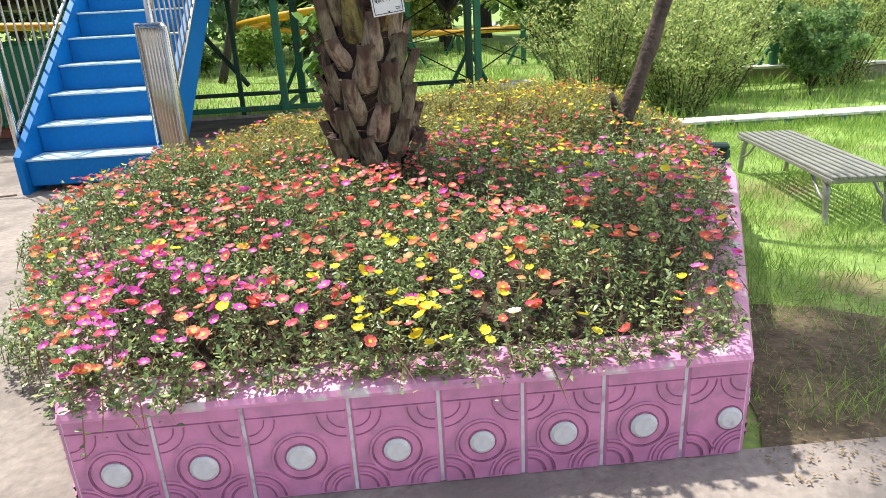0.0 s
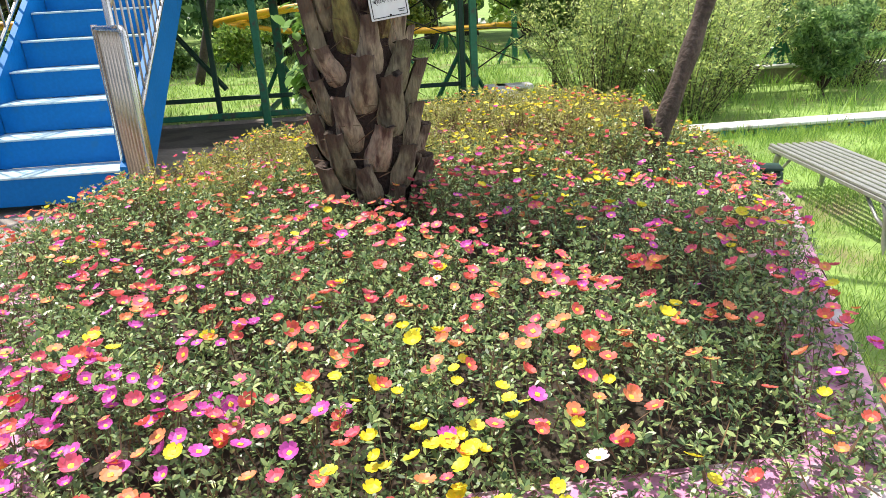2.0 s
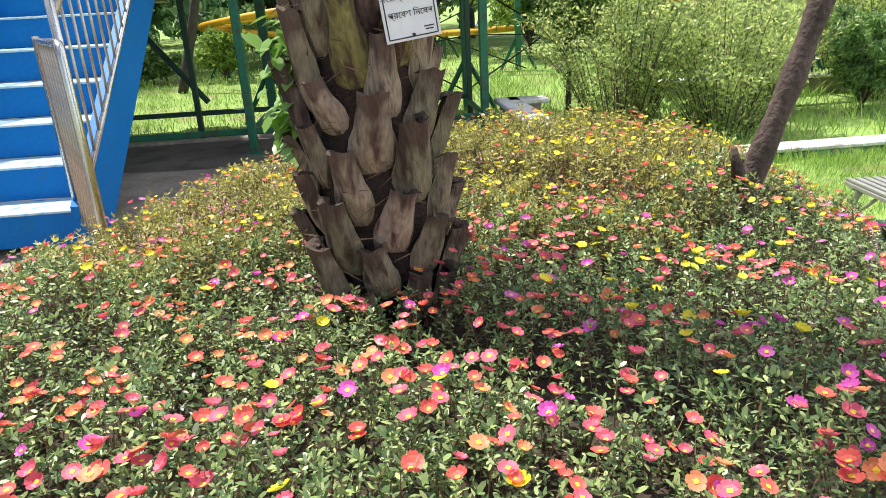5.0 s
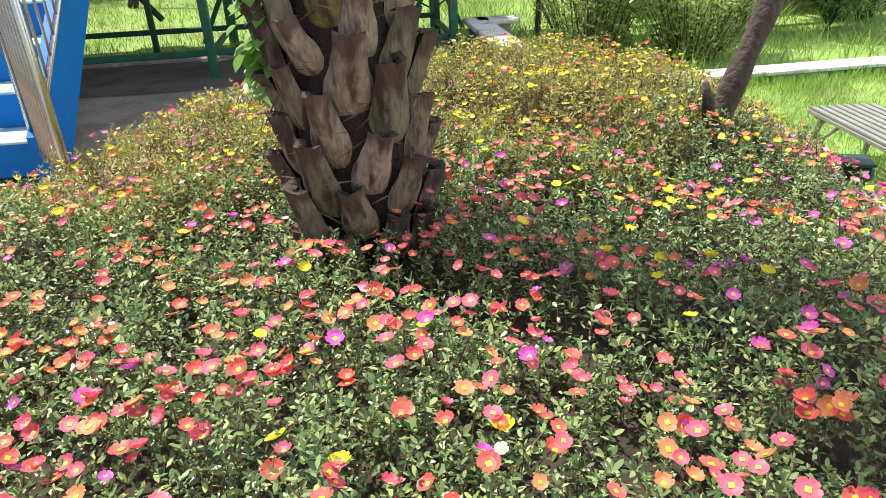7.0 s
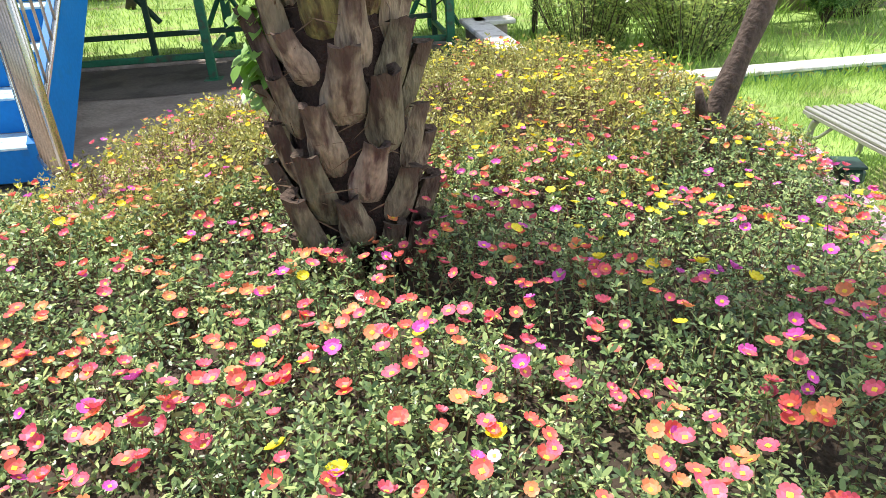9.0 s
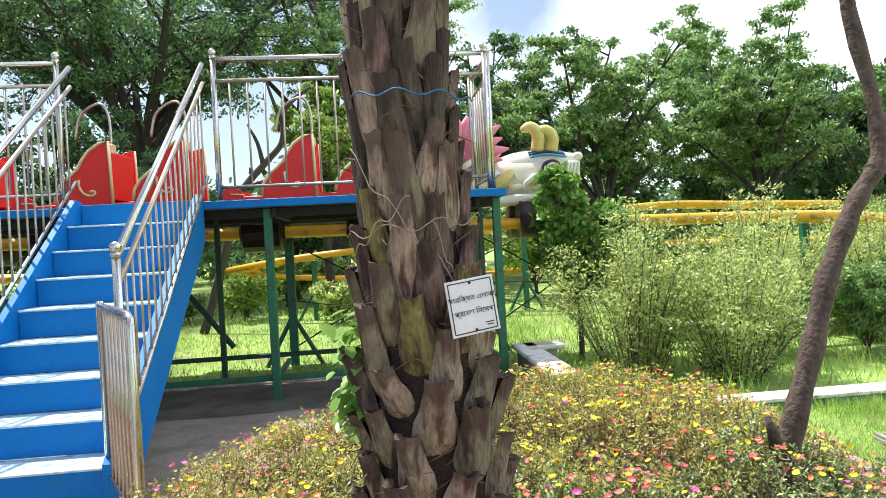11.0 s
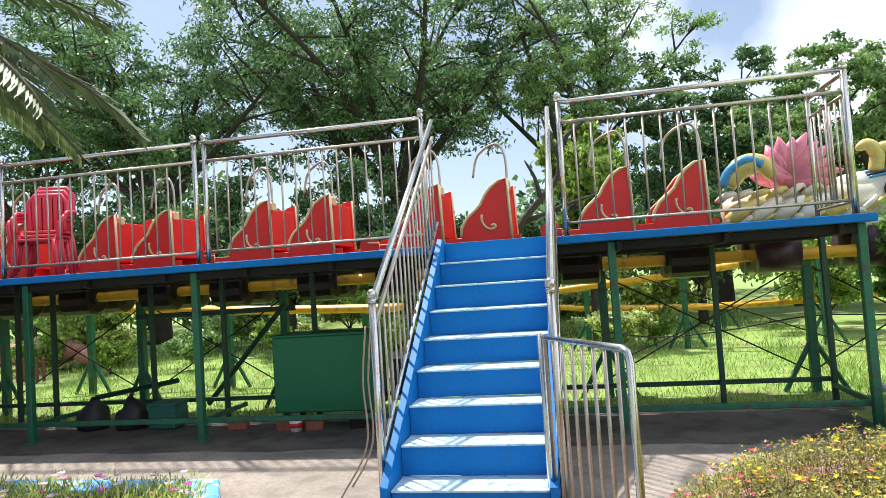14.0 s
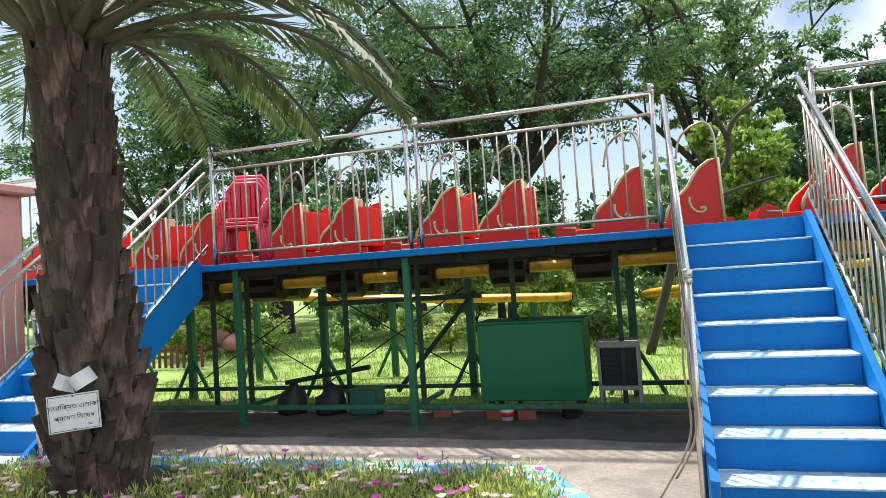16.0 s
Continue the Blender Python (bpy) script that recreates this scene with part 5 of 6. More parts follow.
for i, (bx, by, bh, bs) in enumerate(((-9.5, 20.0, 5.2, 2.2), (-6.4, 18.6, 4.0, 1.9), (-2.6, 19.2, 4.3, 2.0), (0.4, 20.5, 3.3, 1.6), (4.4, 20.0, 3.6, 1.9), (-13.5, 19.5, 5.0, 2.2), (-4.6, 20.2, 5.6, 1.9), (4.6, 25.0, 6.6, 2.6), (8.2, 25.0, 7.0, 2.6), (11.8, 25.5, 7.4, 2.7), (15.4, 25.0, 7.0, 2.7), (19.0, 22.0, 6.6, 2.7))):
    tree("tree", bx, by, bh, 1.0, bs, 0.12, 120 + i, 0.45, M_LEAF, "dense dark shrubby tree behind the lawn", limbs=9, per=36, leaf_len=0.16, twigs=6, flat=0.3)
for i, (bx, by, bh, bs, bm_, bl) in enumerate(((5.3, 8.6, 1.75, 0.95, M_BUSH, "tall feathery bush behind the kerb"), (7.0, 9.1, 1.8, 0.9, M_BUSH, "loose green bush behind the kerb"), (9.4, 10.9, 1.8, 1.05, M_BUSH, "loose green bush behind the kerb"), (11.8, 11.6, 1.8, 1.1, M_BUSH, "loose green bush behind the kerb"),
                                                (6.1, 8.0, 1.3, 0.75, M_BUSH, "low feathery bush behind the kerb"), (8.1, 8.75, 1.25, 0.55, M_LEAF2, "low dark green bush behind the kerb"), (5.0, 9.5, 2.25, 0.62, M_VINE, "heap of bright broad-leaved creeper"), (8.9, 9.5, 1.75, 0.9, M_BUSH, "loose green bush behind the kerb"))):
    if bm_ is M_BUSH:
        shrub(bx, by, bh, bs, 70 + i, bl)
        continue
    tree("bush", bx, by, bh, 0.7 if bm_ is M_VINE else 0.06, bs, 0.03, 70 + i, 0.7 if bm_ is M_VINE else 0.34, bm_, bl, limbs=15, per=60, leaf_len=0.08 if bm_ is M_VINE else 0.06, twigs=6, flat=0.3, bark=M_THINBARK)
for i in range(14):
    bx = -17 + i * 2.9
    tree("bush", bx, 18.5 + 2.2 * math.sin(i * 2.1), 1.9 + 0.6 * math.sin(i * 1.7), 0.3, 1.5, 0.05, 90 + i, 0.45, (M_LEAF2, M_BUSH, M_LEAF3)[i % 3], "rounded shrub at the far side of the lawn", limbs=9, per=28, leaf_len=0.15, twigs=4, flat=0.3)


for i in range(11):
    tree("bush", -11.5 + 1.45 * i + 0.4 * math.sin(i * 2.3), 15.2 + 0.9 * math.sin(i * 1.9), 0.75 + 0.35 * math.sin(i * 1.3) ** 2, 0.12, 0.62, 0.03, 150 + i, 0.5, (M_LEAF3, M_SHRUB, M_LEAF3, M_LEAF2)[i % 4], "low light green garden shrub beyond the track", limbs=8, per=26, leaf_len=0.10, twigs=4, flat=0.3, bark=M_THINBARK)


def thin_tree():
    t = thing("tree", "slender bare leaning trunk rising from the flower bed", "tree")
    b = Build()
    p = smooth_path([(4.06, 4.16, 0.10), (4.095, 4.160, 0.312), (4.170, 4.160, 0.601), (4.265, 4.160, 0.898), (4.338, 4.160, 1.160), (4.433, 4.160, 1.376), (4.502, 4.160, 1.502), (4.577, 4.160, 1.619), (4.584, 4.178, 1.845), (4.520, 4.232, 2.386), (4.593, 4.232, 3.107)], 4)
    b.tube(p, [0.050 - 0.024 * i / (len(p) - 1) + 0.004 * math.sin(i * 1.7) for i in range(len(p))], 10)
    q = smooth_path([(4.547, 4.160, 1.574), (4.710, 4.187, 1.701), (4.863, 4.232, 1.845), (5.224, 4.322, 2.296), (5.584, 4.412, 3.017)], 4)
    b.tube(q, [0.036 - 0.015 * i / (len(q) - 1) for i in range(len(q))], 8)
    b.tube([(4.097, 4.151, 0.510), (4.043, 4.124, 0.655)], [0.03, 0.012], 6)
    part("trunk", b, M_THINBARK, t, smooth=True)
    nr = np.random.default_rng(7)
    c = np.array([(4.502, 4.232, 3.378), (5.584, 4.412, 3.378), (5.043, 4.322, 3.648), (6.035, 4.593, 3.648)])
    at = np.repeat(c, 220, 0) + nr.normal(size=(880, 3)) * [0.45, 0.45, 0.25]
    ob = new("crown", quads("crown", leaf_quads(at, unit(nr.normal(size=(880, 3))), 0.12, 0.05, nr), M_LEAF2))
    ob.parent = t


thin_tree()


def bare_tree():
    t = thing("tree", "dark bare forked tree leaning behind the train", "tree")
    b = Build()
    p = smooth_path([(-0.5, 14.0, -0.06), (-0.1, 14.0, 1.2), (0.25, 14.0, 2.35), (0.75, 14.0, 2.95), (1.05, 14.0, 3.3), (1.15, 14.0, 3.9), (1.6, 14.1, 4.3)], 4)
    b.tube(p, [0.085 - 0.05 * i / (len(p) - 1) for i in range(len(p))], 8)
    for q in ([(0.7, 14.0, 2.9), (0.62, 14.0, 3.3), (0.45, 14.05, 3.65)], [(0.4, 14.0, 2.5), (1.1, 14.1, 2.75), (1.9, 14.1, 2.95)], [(1.1, 14.0, 3.6), (0.95, 14.0, 4.0), (0.8, 14.1, 4.5)]):
        b.tube(smooth_path(q, 3), [0.05, 0.045, 0.04, 0.035, 0.03, 0.022, 0.015], 6)
    part("trunk", b, M_BARK, t, smooth=True)


bare_tree()


def litter():
    rng = np.random.default_rng(91)
    n = 4200
    x, y = rng.uniform(3.78, 5.6, n), rng.uniform(1.75, 3.0, n)
    x2, y2 = rng.uniform(-6, 4.2, 420), rng.uniform(-0.5, 7.6, 420)
    x, y = np.concatenate([x, x2]), np.concatenate([y, y2])
    k = (bed_depth(PINK_BED, x, y) < -0.03) & (bed_depth(BLUE_BED, x, y) < -0.03)
    x, y = x[k], y[k]
    n = len(x)
    z = np.where((x > 3.7) & (y > 1.95), lawn_z(x, y) + rng.uniform(0.01, 0.05, n), GZ + 0.012)
    a = rng.uniform(0, 6.283, n)
    way = unit(np.stack([np.cos(a), np.sin(a), rng.normal(0, 0.12, n)], 1))
    L = rng.uniform(0.008, 0.024, n)
    ob = new("leaf_litter", quads("leaf_litter", leaf_quads(np.stack([x, y, z], 1), way, L, L * 0.4, rng, np.tile([0.0, 0.0, 1.0], (n, 1))), M_DRY))
    tagged(ob, "scattered dry brown leaves on grass and concrete", "leaf litter", kind="stuff")


litter()


# ---- kerbs and bench ----
def kerbs():
    t = thing("garden_kerb", "low garden wall with whitewashed top and painted scrolls", "kerb")
    z = -0.325
    part("wall", Build().box((9.4, 0.16, 0.27), (9.6, 7.0, z + 0.105), bevel=0.01), M_TEAL, t, "teal and ochre painted face")
    part("coping", Build().box((9.4, 0.24, 0.035), (9.6, 6.99, z + 0.257), bevel=0.015), M_KERB, t, "whitewashed coping")
    for i in range(20):
        cx = 5.3 + i * 0.32
        b = Build()
        for s in (1, -1):
            pts = [(cx + s * (0.055 + 0.045 * (1 - a) * math.cos(5.0 * a)), 6.916, z + 0.190 + 0.040 * (1 - a) * math.sin(5.0 * a)) for a in [k / 10 for k in range(10)]]
            b.tube(pts, 0.008, 5)
        part("scroll", b, M_OCHRE, t, "ochre scroll relief", smooth=True)
        if i % 2 == 0:
            part("rib", Build().box((0.05, 0.02, 0.2), (cx + 0.16, 6.915, z + 0.12), bevel=0.004), M_TEAL, t)
    t = thing("garden_kerb", "raised bed edge with whitewashed top beside the platform", "kerb")
    for (ax, ay, bx, by) in ((4.08, 8.5, 4.08, 7.12), (4.20, 8.5, 4.36, 8.5)):
        L, ang = math.hypot(bx - ax, by - ay), math.atan2(by - ay, bx - ax)
        m = Matrix.Translation(((ax + bx) / 2, (ay + by) / 2, 0)) @ Matrix.Rotation(ang, 4, "Z")
        part("wall", Build().box((L + 0.1, 0.14, 0.5), (0, 0, -0.03), bevel=0.01, mat=m), M_CONC, t, "weathered cement face")
        part("coping", Build().box((L + 0.24, 0.24, 0.05), (0, 0, 0.24), bevel=0.015, mat=m), M_KERB, t, "whitewashed coping")
    t = thing("garden_kerb", "low weathered kerb behind the bushes", "kerb")
    ax, ay, bx, by = 6.6, 10.5, 12.6, 9.3
    L, ang = math.hypot(bx - ax, by - ay), math.atan2(by - ay, bx - ax)
    m = Matrix.Translation(((ax + bx) / 2, (ay + by) / 2, 0)) @ Matrix.Rotation(ang, 4, "Z")
    part("wall", Build().box((L, 0.14, 0.30), (0, 0, -0.10), bevel=0.01, mat=m), M_CONC, t, "dark weathered face")
    part("coping", Build().box((L + 0.1, 0.22, 0.04), (0, 0, 0.07), bevel=0.012, mat=m), M_KERB, t, "whitewashed coping")


kerbs()


def bench():
    L = 1.62
    a, e = Vector((5.40, 5.29, 0.14)), Vector((5.25, 3.90, 0.14))
    d = (e - a)
    ang = math.degrees(math.atan2(d.y, d.x))
    m = Matrix.Translation((a + e) / 2) @ pose(0, 0, 0, 0, 0, ang)
    t = thing("bench", "backless park bench of pale steel slats", "bench", m)
    L = d.length
    slat = Build().box((L, 0.027, 0.020), bevel=0.008).mesh("slat", M_BENCH)
    for i in range(8):
        piece("slat", slat, t, pose(0, 0.015 + i * 0.050, 0))
    g = float(lawn_z(5.5, 4.6)) - 0.15
    for x in (-L / 2 + 0.07, L / 2 - 0.07):
        s = 1 if x > 0 else -1
        part("cross_bar", Build().box((0.05, 0.39, 0.035), (x, 0.19, -0.028), bevel=0.008), M_BENCH, t)
        for y in (0.02, 0.36):
            leg = smooth_path([(x - s * 0.05, y, -0.04), (x - s * 0.015, y, -0.10), (x, y, -0.22), (x + s * 0.02, y, g)], 4)
            part("leg", Build().tube(leg, [0.022 - 0.0005 * k for k in range(len(leg))], 8), M_BENCH, t, smooth=True)
        for y in (0.02, 0.36):
            part("brace", Build().tube([(x, y, -0.17), (x - s * 0.10, y, -0.13), (x - s * 0.22, y, -0.03)], 0.010, 6), M_BENCH, t, smooth=True)
    for y in (0.005, 0.375):
        part("side_rail", Build().box((L, 0.018, 0.024), (0, y, -0.022), bevel=0.006), M_BENCH, t)


bench()


# ---- things on and under the platform ----
def dragon_figure():
    b = Build()
    Y = 10.1
    b.tube(smooth_path([(3.05, Y, 2.05), (3.5, Y, 2.12), (4.1, Y, 2.12), (4.75, Y, 2.13), (5.25, Y, 2.16)], 4), [0.16, 0.20, 0.22, 0.22, 0.22, 0.22, 0.22, 0.23, 0.24, 0.25, 0.26, 0.26, 0.25, 0.22, 0.17, 0.13, 0.09], 14, 0)
    b.tube(smooth_path([(4.2, Y, 2.22), (4.65, Y, 2.29), (4.95, Y, 2.33), (5.25, Y, 2.34)], 4), [0.14, 0.17, 0.19, 0.19, 0.18, 0.17, 0.15, 0.13, 0.12, 0.10, 0.09, 0.08, 0.05], 12, 4)
    b.ball((5.24, Y - 0.06, 2.37), 0.06, 4, squash=(1.1, 0.9, 0.9))
    for k in range(11):
        a = radians(-20 + 19 * k)
        for s in (-1, 1):
            r = 0.36 + 0.05 * (k % 2)
            b.tube([(3.78 + 0.05 * s, Y + s * 0.16, 2.42), (3.80 + 0.30 * math.cos(a) * r / 0.4, Y + s * 0.22, 2.46 + 0.34 * math.sin(a) * r / 0.4), (3.84 + 0.46 * math.cos(a) * r / 0.4, Y + s * 0.26, 2.48 + 0.46 * math.sin(a) * r / 0.4)], [0.12, 0.085, 0.012], 7, 1)
    b.ball((3.85, Y, 2.48), 0.30, 1, squash=(0.9, 0.8, 1.1))
    for dx, k in ((-0.10, 1.0), (0.08, 0.85)):
        b.tube(smooth_path([(4.80 + dx, Y - 0.1, 2.44), (4.82 + dx, Y - 0.12, 2.44 + 0.20 * k), (4.72 + dx, Y - 0.14, 2.44 + 0.31 * k), (4.60 + dx, Y - 0.15, 2.44 + 0.26 * k)], 4), [0.085, 0.085, 0.085, 0.085, 0.085, 0.085, 0.08, 0.075, 0.07, 0.065, 0.055, 0.045, 0.025], 8, 2)
    for k in range(3):
        b.tube(smooth_path([(4.58, Y - 0.22 + 0.05 * k, 2.36 + 0.035 * k), (4.80, Y - 0.21 + 0.05 * k, 2.39 + 0.035 * k), (5.06, Y - 0.15 + 0.04 * k, 2.36 + 0.03 * k)], 4), 0.016, 6, 3 if k % 2 == 0 else 5)
    rng = random.Random(9)
    for row in range(3):
        for k in range(8 - row):
            x0 = 2.92 + 0.185 * k + 0.09 * (row % 2)
            z0 = 1.92 + 0.15 * row
            out = 0.36 - 0.05 * row
            b.tube(smooth_path([(x0, Y - out + 0.06, z0), (x0 + 0.09, Y - out - 0.03, z0 + 0.05), (x0 + 0.20, Y - out - 0.01, z0 + 0.07 + 0.05 * rng.random()), (x0 + 0.26, Y - out + 0.05, z0 + 0.03)], 3), [0.015, 0.028, 0.038, 0.042, 0.042, 0.038, 0.030, 0.022, 0.014, 0.006], 7, (0, 2, 4, 0, 2, 0, 2)[(k * 3 + row) % 7])
    for k in range(5):
        b.tube(smooth_path([(4.45 + 0.09 * k, Y - 0.27, 2.00), (4.55 + 0.09 * k, Y - 0.30, 2.08), (4.62 + 0.09 * k, Y - 0.26, 2.15)], 3), [0.02, 0.03, 0.034, 0.034, 0.03, 0.022, 0.01], 6, 2 if k % 2 else 4)
    for k in range(4):
        b.tube(smooth_path([(5.02 + 0.05 * k, Y - 0.17 + 0.02 * k, 2.06), (5.06 + 0.05 * k, Y - 0.18 + 0.02 * k, 2.18), (5.10 + 0.04 * k, Y - 0.14, 2.30)], 3), 0.022, 6, 4 if k % 2 else 0)
    for r, mi, o in ((0.13, 5, -0.08), (0.09, 4, -0.068), (0.065, 5, -0.056), (0.042, 1, -0.044)):
        b.tube([(4.84, Y - 0.10, 2.19), (4.84, Y - 0.36 - o, 2.19)], r, 16, mi)
    b.tube(smooth_path([(3.05, Y - 0.28, 2.40), (3.2, Y - 0.3, 2.58), (3.42, Y - 0.3, 2.62), (3.55, Y - 0.3, 2.45)], 4), [0.10, 0.11, 0.12, 0.12, 0.13, 0.13, 0.13, 0.12, 0.11, 0.10, 0.09, 0.08, 0.05], 8, 2)
    b.tube(smooth_path([(2.98, Y - 0.33, 2.38), (3.08, Y - 0.36, 2.56), (3.26, Y - 0.38, 2.66), (3.42, Y - 0.36, 2.60)], 4), 0.06, 8, 3)
    for k in range(5):
        b.tube(smooth_path([(3.0 + 0.26 * k, Y - 0.34, 1.96), (3.14 + 0.26 * k, Y - 0.40, 2.06), (3.36 + 0.24 * k, Y - 0.36, 2.20)], 3), [0.05, 0.075, 0.08, 0.08, 0.07, 0.05, 0.02], 7, (2, 0, 0, 4, 2)[k])
    b.box((2.0, 0.72, 0.12), (4.05, Y, 1.84), 4, 0.04)
    for wx in (3.5, 4.6):
        for s in (-1, 1):
            b.tube([(wx - 0.22, Y + s * 0.31, 1.59), (wx + 0.22, Y + s * 0.31, 1.59)], 0.235, 16, 5)
    ob = part("ride_figurehead", b, M_STATUE, smooth=True)
    tagged(ob, "painted fibreglass dragon figurehead on the coaster train", "statue")


dragon_figure()


def plastic_chair(parent_m, label):
    t = thing("plastic_chair", label, "chair", parent_m, group="stacked chairs")
    part("seat", Build().box((0.46, 0.42, 0.035), (0, 0, 0.43), bevel=0.015), M_CHAIR, t)
    out = [(-0.18, 0.44), (-0.21, 0.70), (-0.215, 0.88), (-0.15, 0.965), (0.15, 0.965), (0.215, 0.88), (0.21, 0.70), (0.18, 0.44)]
    b = Build()
    for i in range(6):
        x = -0.15 + 0.06 * i
        part("slat", Build().box((0.046, 0.016, 0.52), (x, 0.222, 0.69), bevel=0.006), M_CHAIR, t)
    b.tube([(x, 0.19 + (z - 0.44) * 0.13, z) for x, z in out], 0.036, 8)
    part("backrest", b, M_CHAIR, t, "slotted curved back", smooth=True)
    for s in (-1, 1):
        part("armrest", Build().tube(smooth_path([(s * 0.25, 0.22, 0.68), (s * 0.28, 0.0, 0.66), (s * 0.27, -0.20, 0.62), (s * 0.25, -0.22, 0.42)], 4), 0.022, 8), M_CHAIR, t, smooth=True)
        for y in (-0.19, 0.19):
            part("leg", Build().tube([(s * 0.20, y, 0.43), (s * 0.245, y * 1.25, 0.0)], [0.03, 0.022], 8), M_CHAIR, t, smooth=True)


for k in range(3):
    plastic_chair(pose(-5.16, 8.62 + 0.05 * k, DECK - 0.01 + 0.05 * k, 0, 0, 22) @ Matrix.Diagonal((1.04, 1, 1.1, 1)), "red moulded plastic armchair in a stack on the platform")


def green_cabinet():
    t = thing("control_cabinet", "dark green sheet-metal cabinet under the platform", "cabinet")
    part("body", Build().box((1.18, 0.62, 0.86), (-1.66, 9.05, 0.55), bevel=0.012), M_BOX, t)
    part("lid", Build().box((1.22, 0.66, 0.025), (-1.66, 9.05, 0.992), bevel=0.006), M_BOX, t)
    for x in (-2.15, -1.17):
        for y in (8.82, 9.28):
            part("foot", Build().box((0.06, 0.06, 0.17), (x, y, 0.035), bevel=0.005), M_DKGREEN, t)


green_cabinet()


def clutter():
    t = thing("air_cooler", "boxy air cooler with pale frame and dark grille on legs", "air cooler")
    cx, cy = -0.75, 9.35
    part("body", Build().box((0.40, 0.34, 0.46), (cx, cy + 0.02, 0.42), bevel=0.015), M_BLACK, t, "dark grille face")
    part("lid", Build().box((0.47, 0.42, 0.07), (cx, cy, 0.665), bevel=0.012), M_GREYB, t, "pale grey lid")
    part("bottom_tray", Build().box((0.46, 0.41, 0.05), (cx, cy, 0.18), bevel=0.012), M_GREYB, t, "pale grey tray")
    for x in (-0.215, 0.215):
        for y in (-0.18, 0.18):
            part("leg", Build().box((0.035, 0.035, 0.69), (cx + x, cy + y, 0.295), bevel=0.006), M_GREYB, t)
    for k in range(7):
        part("louvre", Build().box((0.38, 0.012, 0.012), (cx, cy - 0.155, 0.26 + 0.055 * k), bevel=0.003), M_BLACK, t)
    t = thing("crate", "teal plastic crate on the concrete", "crate")
    part("body", Build().box((0.34, 0.30, 0.28), (-3.72, 8.9, GZ + 0.16), bevel=0.012), M_TEALPL, t)
    for z in (0.04, 0.11, 0.18):
        part("rib", Build().box((0.355, 0.315, 0.014), (-3.72, 8.9, GZ + 0.05 + z), bevel=0.003), M_TEALPL, t)
    part("lip", Build().box((0.38, 0.34, 0.03), (-3.72, 8.9, GZ + 0.305), bevel=0.008), M_TEALPL, t)
    for x, s in ((-4.78, 1), (-4.24, 2)):
        b = Build().tube([(x - 0.02, 8.9, GZ), (x, 8.9, GZ + 0.06), (x + 0.02, 8.91, GZ + 0.17), (x + 0.06, 8.9, GZ + 0.27), (x + 0.11 - 0.05 * s, 8.88, GZ + 0.34), (x + 0.13 - 0.05 * s, 8.88, GZ + 0.40)], [0.15, 0.20, 0.19, 0.14, 0.07, 0.03], 12)
        rs = random.Random(s)
        b.v = [(px + rs.uniform(-0.02, 0.02), py + rs.uniform(-0.02, 0.02), max(GZ + 0.006, pz + rs.uniform(-0.015, 0.015))) for px, py, pz in b.v]
        tagged(part("sack", b, M_BLACK, smooth=True), "black sack lying under the platform", "sack", group="sacks")
    for x, y, s, m, r in ((-2.72, 8.75, (0.22, 0.16, 0.12), M_ORANGE, 15), (-2.02, 8.62, (0.26, 0.18, 0.13), M_ORANGE, -8), (-1.72, 8.62, (0.20, 0.15, 0.10), M_ORANGE, 12), (-1.25, 8.66, (0.16, 0.13, 0.12), M_DRUM, 25)):
        t = thing("box", "small worn orange-brown box on the floor", "box", pose(x, y, GZ, 0, 0, r), group="small boxes")
        part("body", Build().box(s, (0, 0, s[2] / 2 + 0.002), bevel=0.01), m, t)
        part("flap", Build().box((s[0] * 0.98, s[1] * 0.46, 0.008), (0, s[1] * 0.25, s[2] + 0.007), bevel=0.002), m, t)
    t = thing("bucket", "small white and red bucket on the floor", "bucket", pose(-1.92, 8.55, GZ))
    part("body", Build().tube([(0, 0, 0.0), (0, 0, 0.16)], [0.06, 0.08], 14), M_SIGN, t, smooth=True)
    part("band", Build().tube([(0, 0, 0.05), (0, 0, 0.10)], [0.071, 0.077], 14), M_RED, t, smooth=True)
    b = Build()
    cable = smooth_path([(-0.13, 5.76, 1.25), (-0.15, 5.70, 0.9), (-0.14, 5.68, 0.5), (-0.30, 5.62, 0.2), (-0.42, 5.60, 0.02), (-0.34, 5.58, -0.035), (-0.16, 5.60, -0.04), (-0.10, 5.62, -0.04)], 6)
    b.tube(cable, 0.007, 6)
    b.tube([(p.x + 0.03, p.y + 0.02, p.z) for p in cable[:18]], 0.007, 6)
    tagged(part("cable", b, M_ROPE, smooth=True), "loose pale cable hanging from the stair newel", "cable")


clutter()


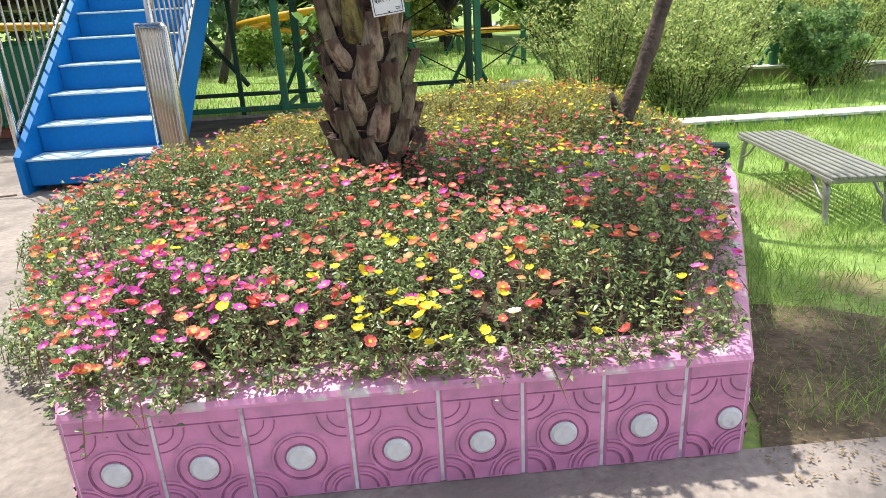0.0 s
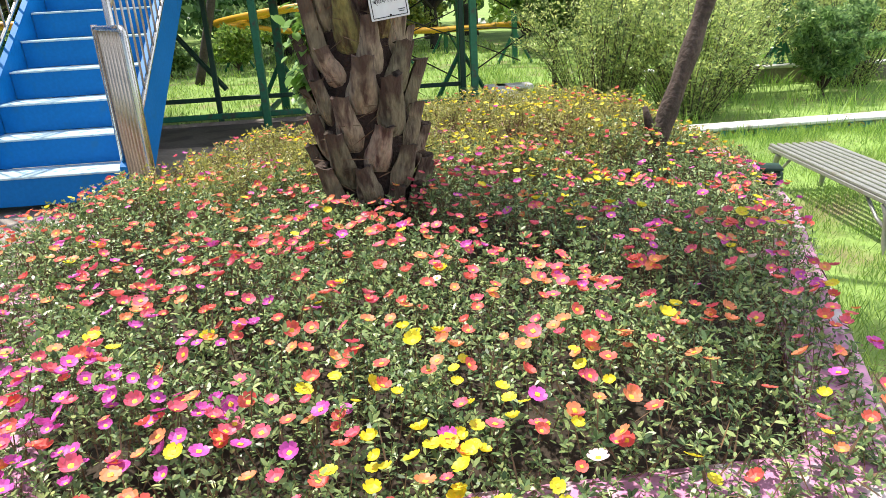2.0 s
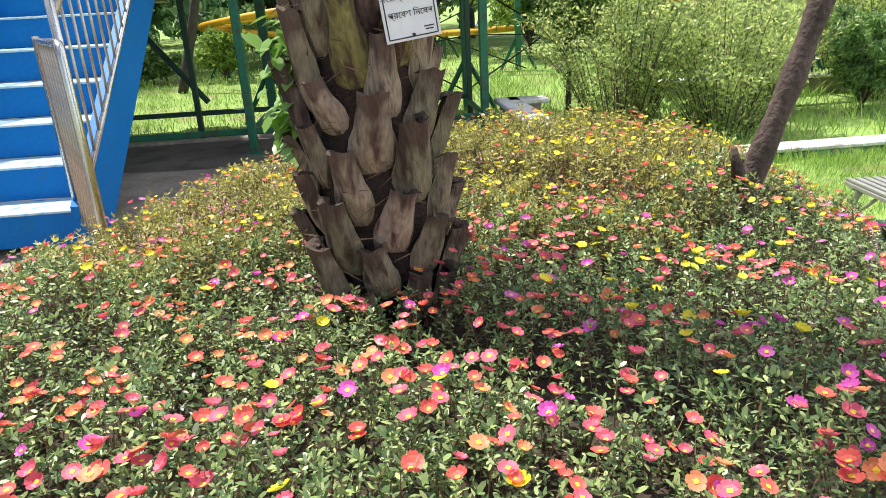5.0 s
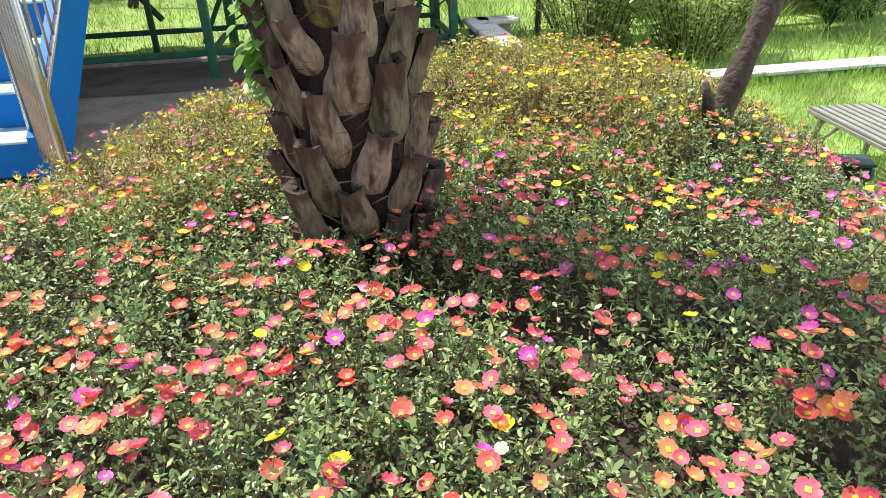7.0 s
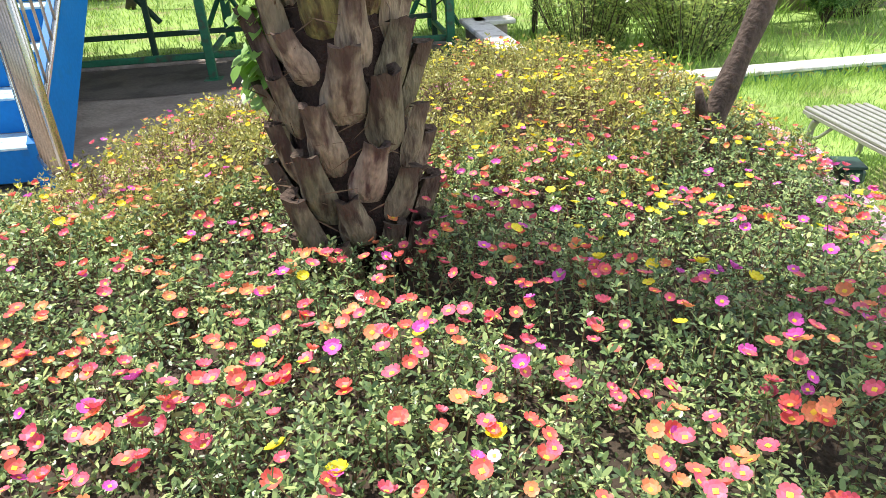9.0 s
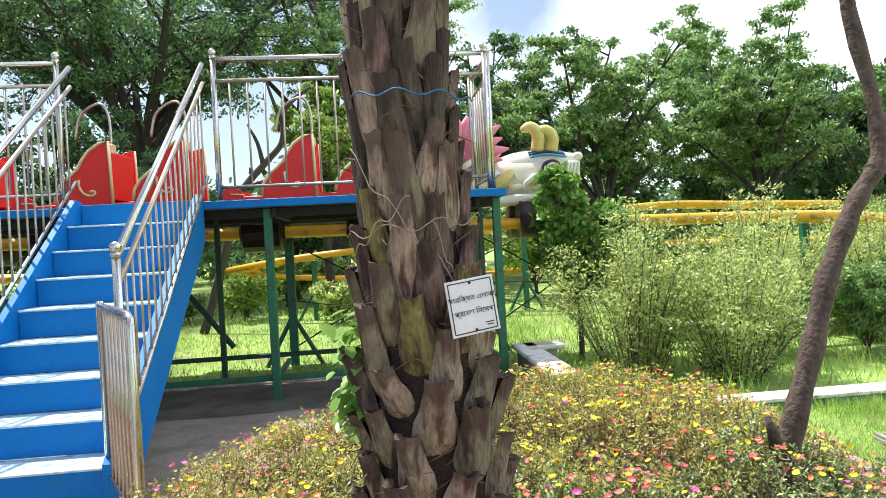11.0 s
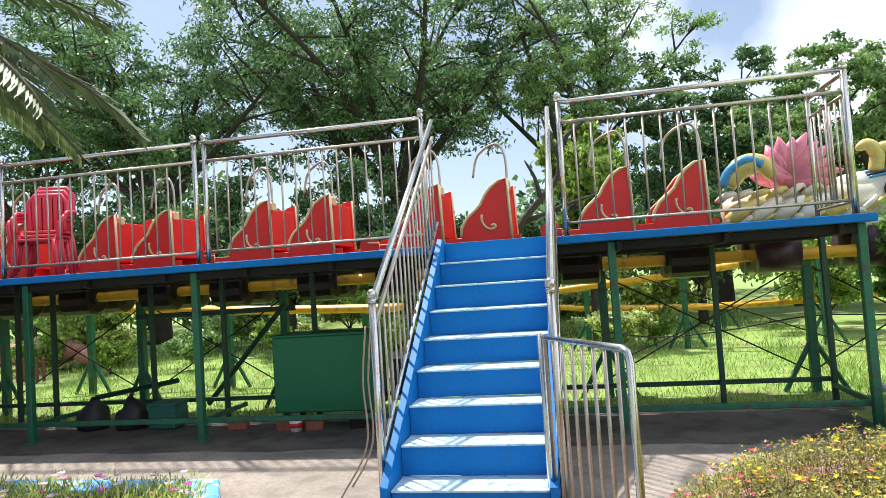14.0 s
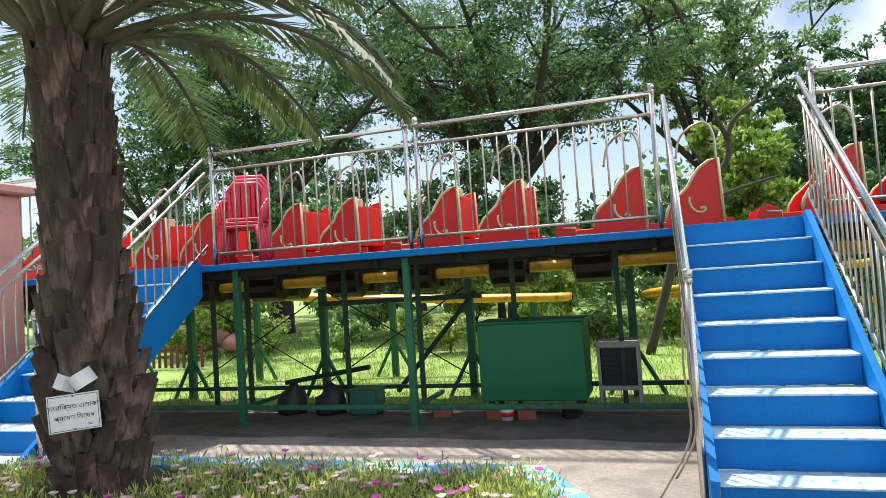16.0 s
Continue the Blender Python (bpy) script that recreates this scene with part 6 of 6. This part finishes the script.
def bracing():
    t = thing("bracing", "thin crossed tension rods and slanting struts under the track", "bracing")
    for (x0, x1, y) in ((-7.2, -4.9, 10.2), (-4.9, -2.7, 10.2), (1.55, 3.9, 10.2), (3.9, 6.0, 10.2), (2.0, 5.2, 12.5)):
        part("rod", Build().tube([(x0, y, 0.15), (x1, y, 1.45)], 0.010, 5), M_UNDER, t)
        part("rod", Build().tube([(x0, y + 0.03, 1.45), (x1, y + 0.03, 0.15)], 0.010, 5), M_UNDER, t)
    for pts in (((-3.6, 9.6, 0.1), (-2.5, 9.7, 1.35)), ((-5.2, 9.5, 0.25), (-3.9, 9.4, 0.45)), ((0.1, 9.6, 1.4), (0.95, 9.5, 0.3))):
        part("strut", Build().tube(pts, 0.035, 6), M_DKGREEN, t)
    part("beam", Build().box((2.4, 0.07, 0.07), (-3.7, 10.0, 1.28)), M_DKGREEN, t)
    line = smooth_path([(1.4, 10.3, 0.75), (2.2, 10.4, 0.62), (3.0, 10.4, 0.66), (4.0, 10.3, 0.8), (5.0, 10.3, 0.75)], 5)
    part("slack_cable", Build().tube(line, 0.009, 5), M_BLACK, t, smooth=True)


bracing()


def booth():
    t = thing("booth", "small salmon-plastered booth beyond the second stairs", "building")
    part("wall", Build().box((1.7, 1.5, 3.0), (-8.85, 7.2, 1.45), bevel=0.03), M_SALMON, t)
    part("roof_slab", Build().box((1.95, 1.75, 0.12), (-8.85, 7.2, 3.01), bevel=0.02), M_SALMON, t)
    d = part("door", Build().box((0.75, 0.04, 1.95), (-8.85, 6.44, 0.94), bevel=0.01), M_BLUE, t)
    part("handle", Build().tube([(-8.58, 6.40, 0.95), (-8.58, 6.40, 1.07)], 0.012, 6), M_STEEL, d)


booth()


def far_woods():
    """A belt of far trees, one mass of leaf clumps with an uneven skyline."""
    rng = np.random.default_rng(77)
    n = 900
    a = rng.uniform(-1.25, 1.25, n)
    r = rng.uniform(31, 44, n)
    cx, cy = r * np.sin(a), r * np.cos(a)
    h = 5.0 + 1.6 * np.sin(a * 9) + 1.2 * np.sin(a * 23 + 1)
    cz = rng.uniform(0.2, 1.0, n) * h
    per = 46
    c = np.repeat(np.stack([cx, cy, cz], 1), per, 0) + rng.normal(size=(n * per, 3)) * [0.8, 0.8, 0.6]
    L = rng.uniform(0.3, 0.7, n * per)
    ob = new("far_woods", quads("far_woods", leaf_quads(c, unit(rng.normal(size=c.shape)), L, L * 0.55, rng), M_LEAF))
    tagged(ob, "belt of dense green trees far behind the park", "woods", kind="stuff")


far_woods()


def back_garden():
    for i, (x, y, s) in enumerate(((-11.6, 16.0, 0.70), (-10.3, 15.8, 0.45), (-13.2, 16.2, 0.55))):
        b = Build().ball((x, y, 0.62 * s), 0.8 * s, 0, 12, 7, (1.5, 0.8, 0.62), 0.30, i)
        tagged(part("sculpture", b, M_SALMON, smooth=True), "low rounded pinkish garden sculpture on the lawn", "sculpture", group="garden sculptures")
    # Made-up upright slats in place of a reddish shape of unknown kind.
    t = thing("fence", "low red-brown slats standing in for a reddish shape on the lawn", "fence")
    for i in range(12):
        part("picket", Build().box((0.07, 0.03, 0.5), (-11.5 + i * 0.16, 13.6, 0.22), bevel=0.006), M_RUST, t)
    part("rail", Build().box((1.95, 0.03, 0.05), (-10.62, 13.63, 0.36), bevel=0.005), M_RUST, t)


back_garden()


def rim_box():
    # Lamp shape invented for a small dark green object of unknown use.
    t = thing("rim_object", "small dark green box-like object on the planter rim", "lamp", pose(4.60, 3.93, 0, 0, 0, 70))
    part("base", Build().tube([(0, 0, RIM - 0.005), (0, 0, RIM + 0.03)], 0.035, 10), M_DKGREEN, t, smooth=True)
    part("housing", Build().box((0.11, 0.09, 0.07), (0, 0, RIM + 0.055), bevel=0.03), M_DKGREEN, t)
    part("visor", Build().box((0.12, 0.10, 0.012), (0, 0.01, RIM + 0.095), bevel=0.008), M_DKGREEN, t)


rim_box()


def ride_canopy():
    t = thing("ride_canopy", "low red arched canopy of a ride among bushes", "canopy", pose(17.2, 18.0, float(lawn_z(17.2, 18.0))))
    arch = [(1.5 * math.cos(radians(180 - 10 * k)), 1.25 + 0.45 * math.sin(radians(180 - 10 * k))) for k in range(19)]
    part("roof", Build().prism(arch, 1.4, mat=Matrix.Translation((0, 0, 0))), M_RED, t)
    part("trim", Build().tube([(x, -0.01, z) for x, z in arch], 0.03, 6), M_CREAM, t, "cream edging", smooth=True)
    for x in (-1.35, 1.35):
        for y in (0.1, 1.3):
            part("post", Build().tube([(x, y, -0.05), (x, y, 1.28)], 0.04, 8), M_UNDER, t, smooth=True)
    part("counter", Build().box((2.4, 0.9, 0.8), (0, 0.7, 0.38), bevel=0.03), M_UNDER, t)


ride_canopy()
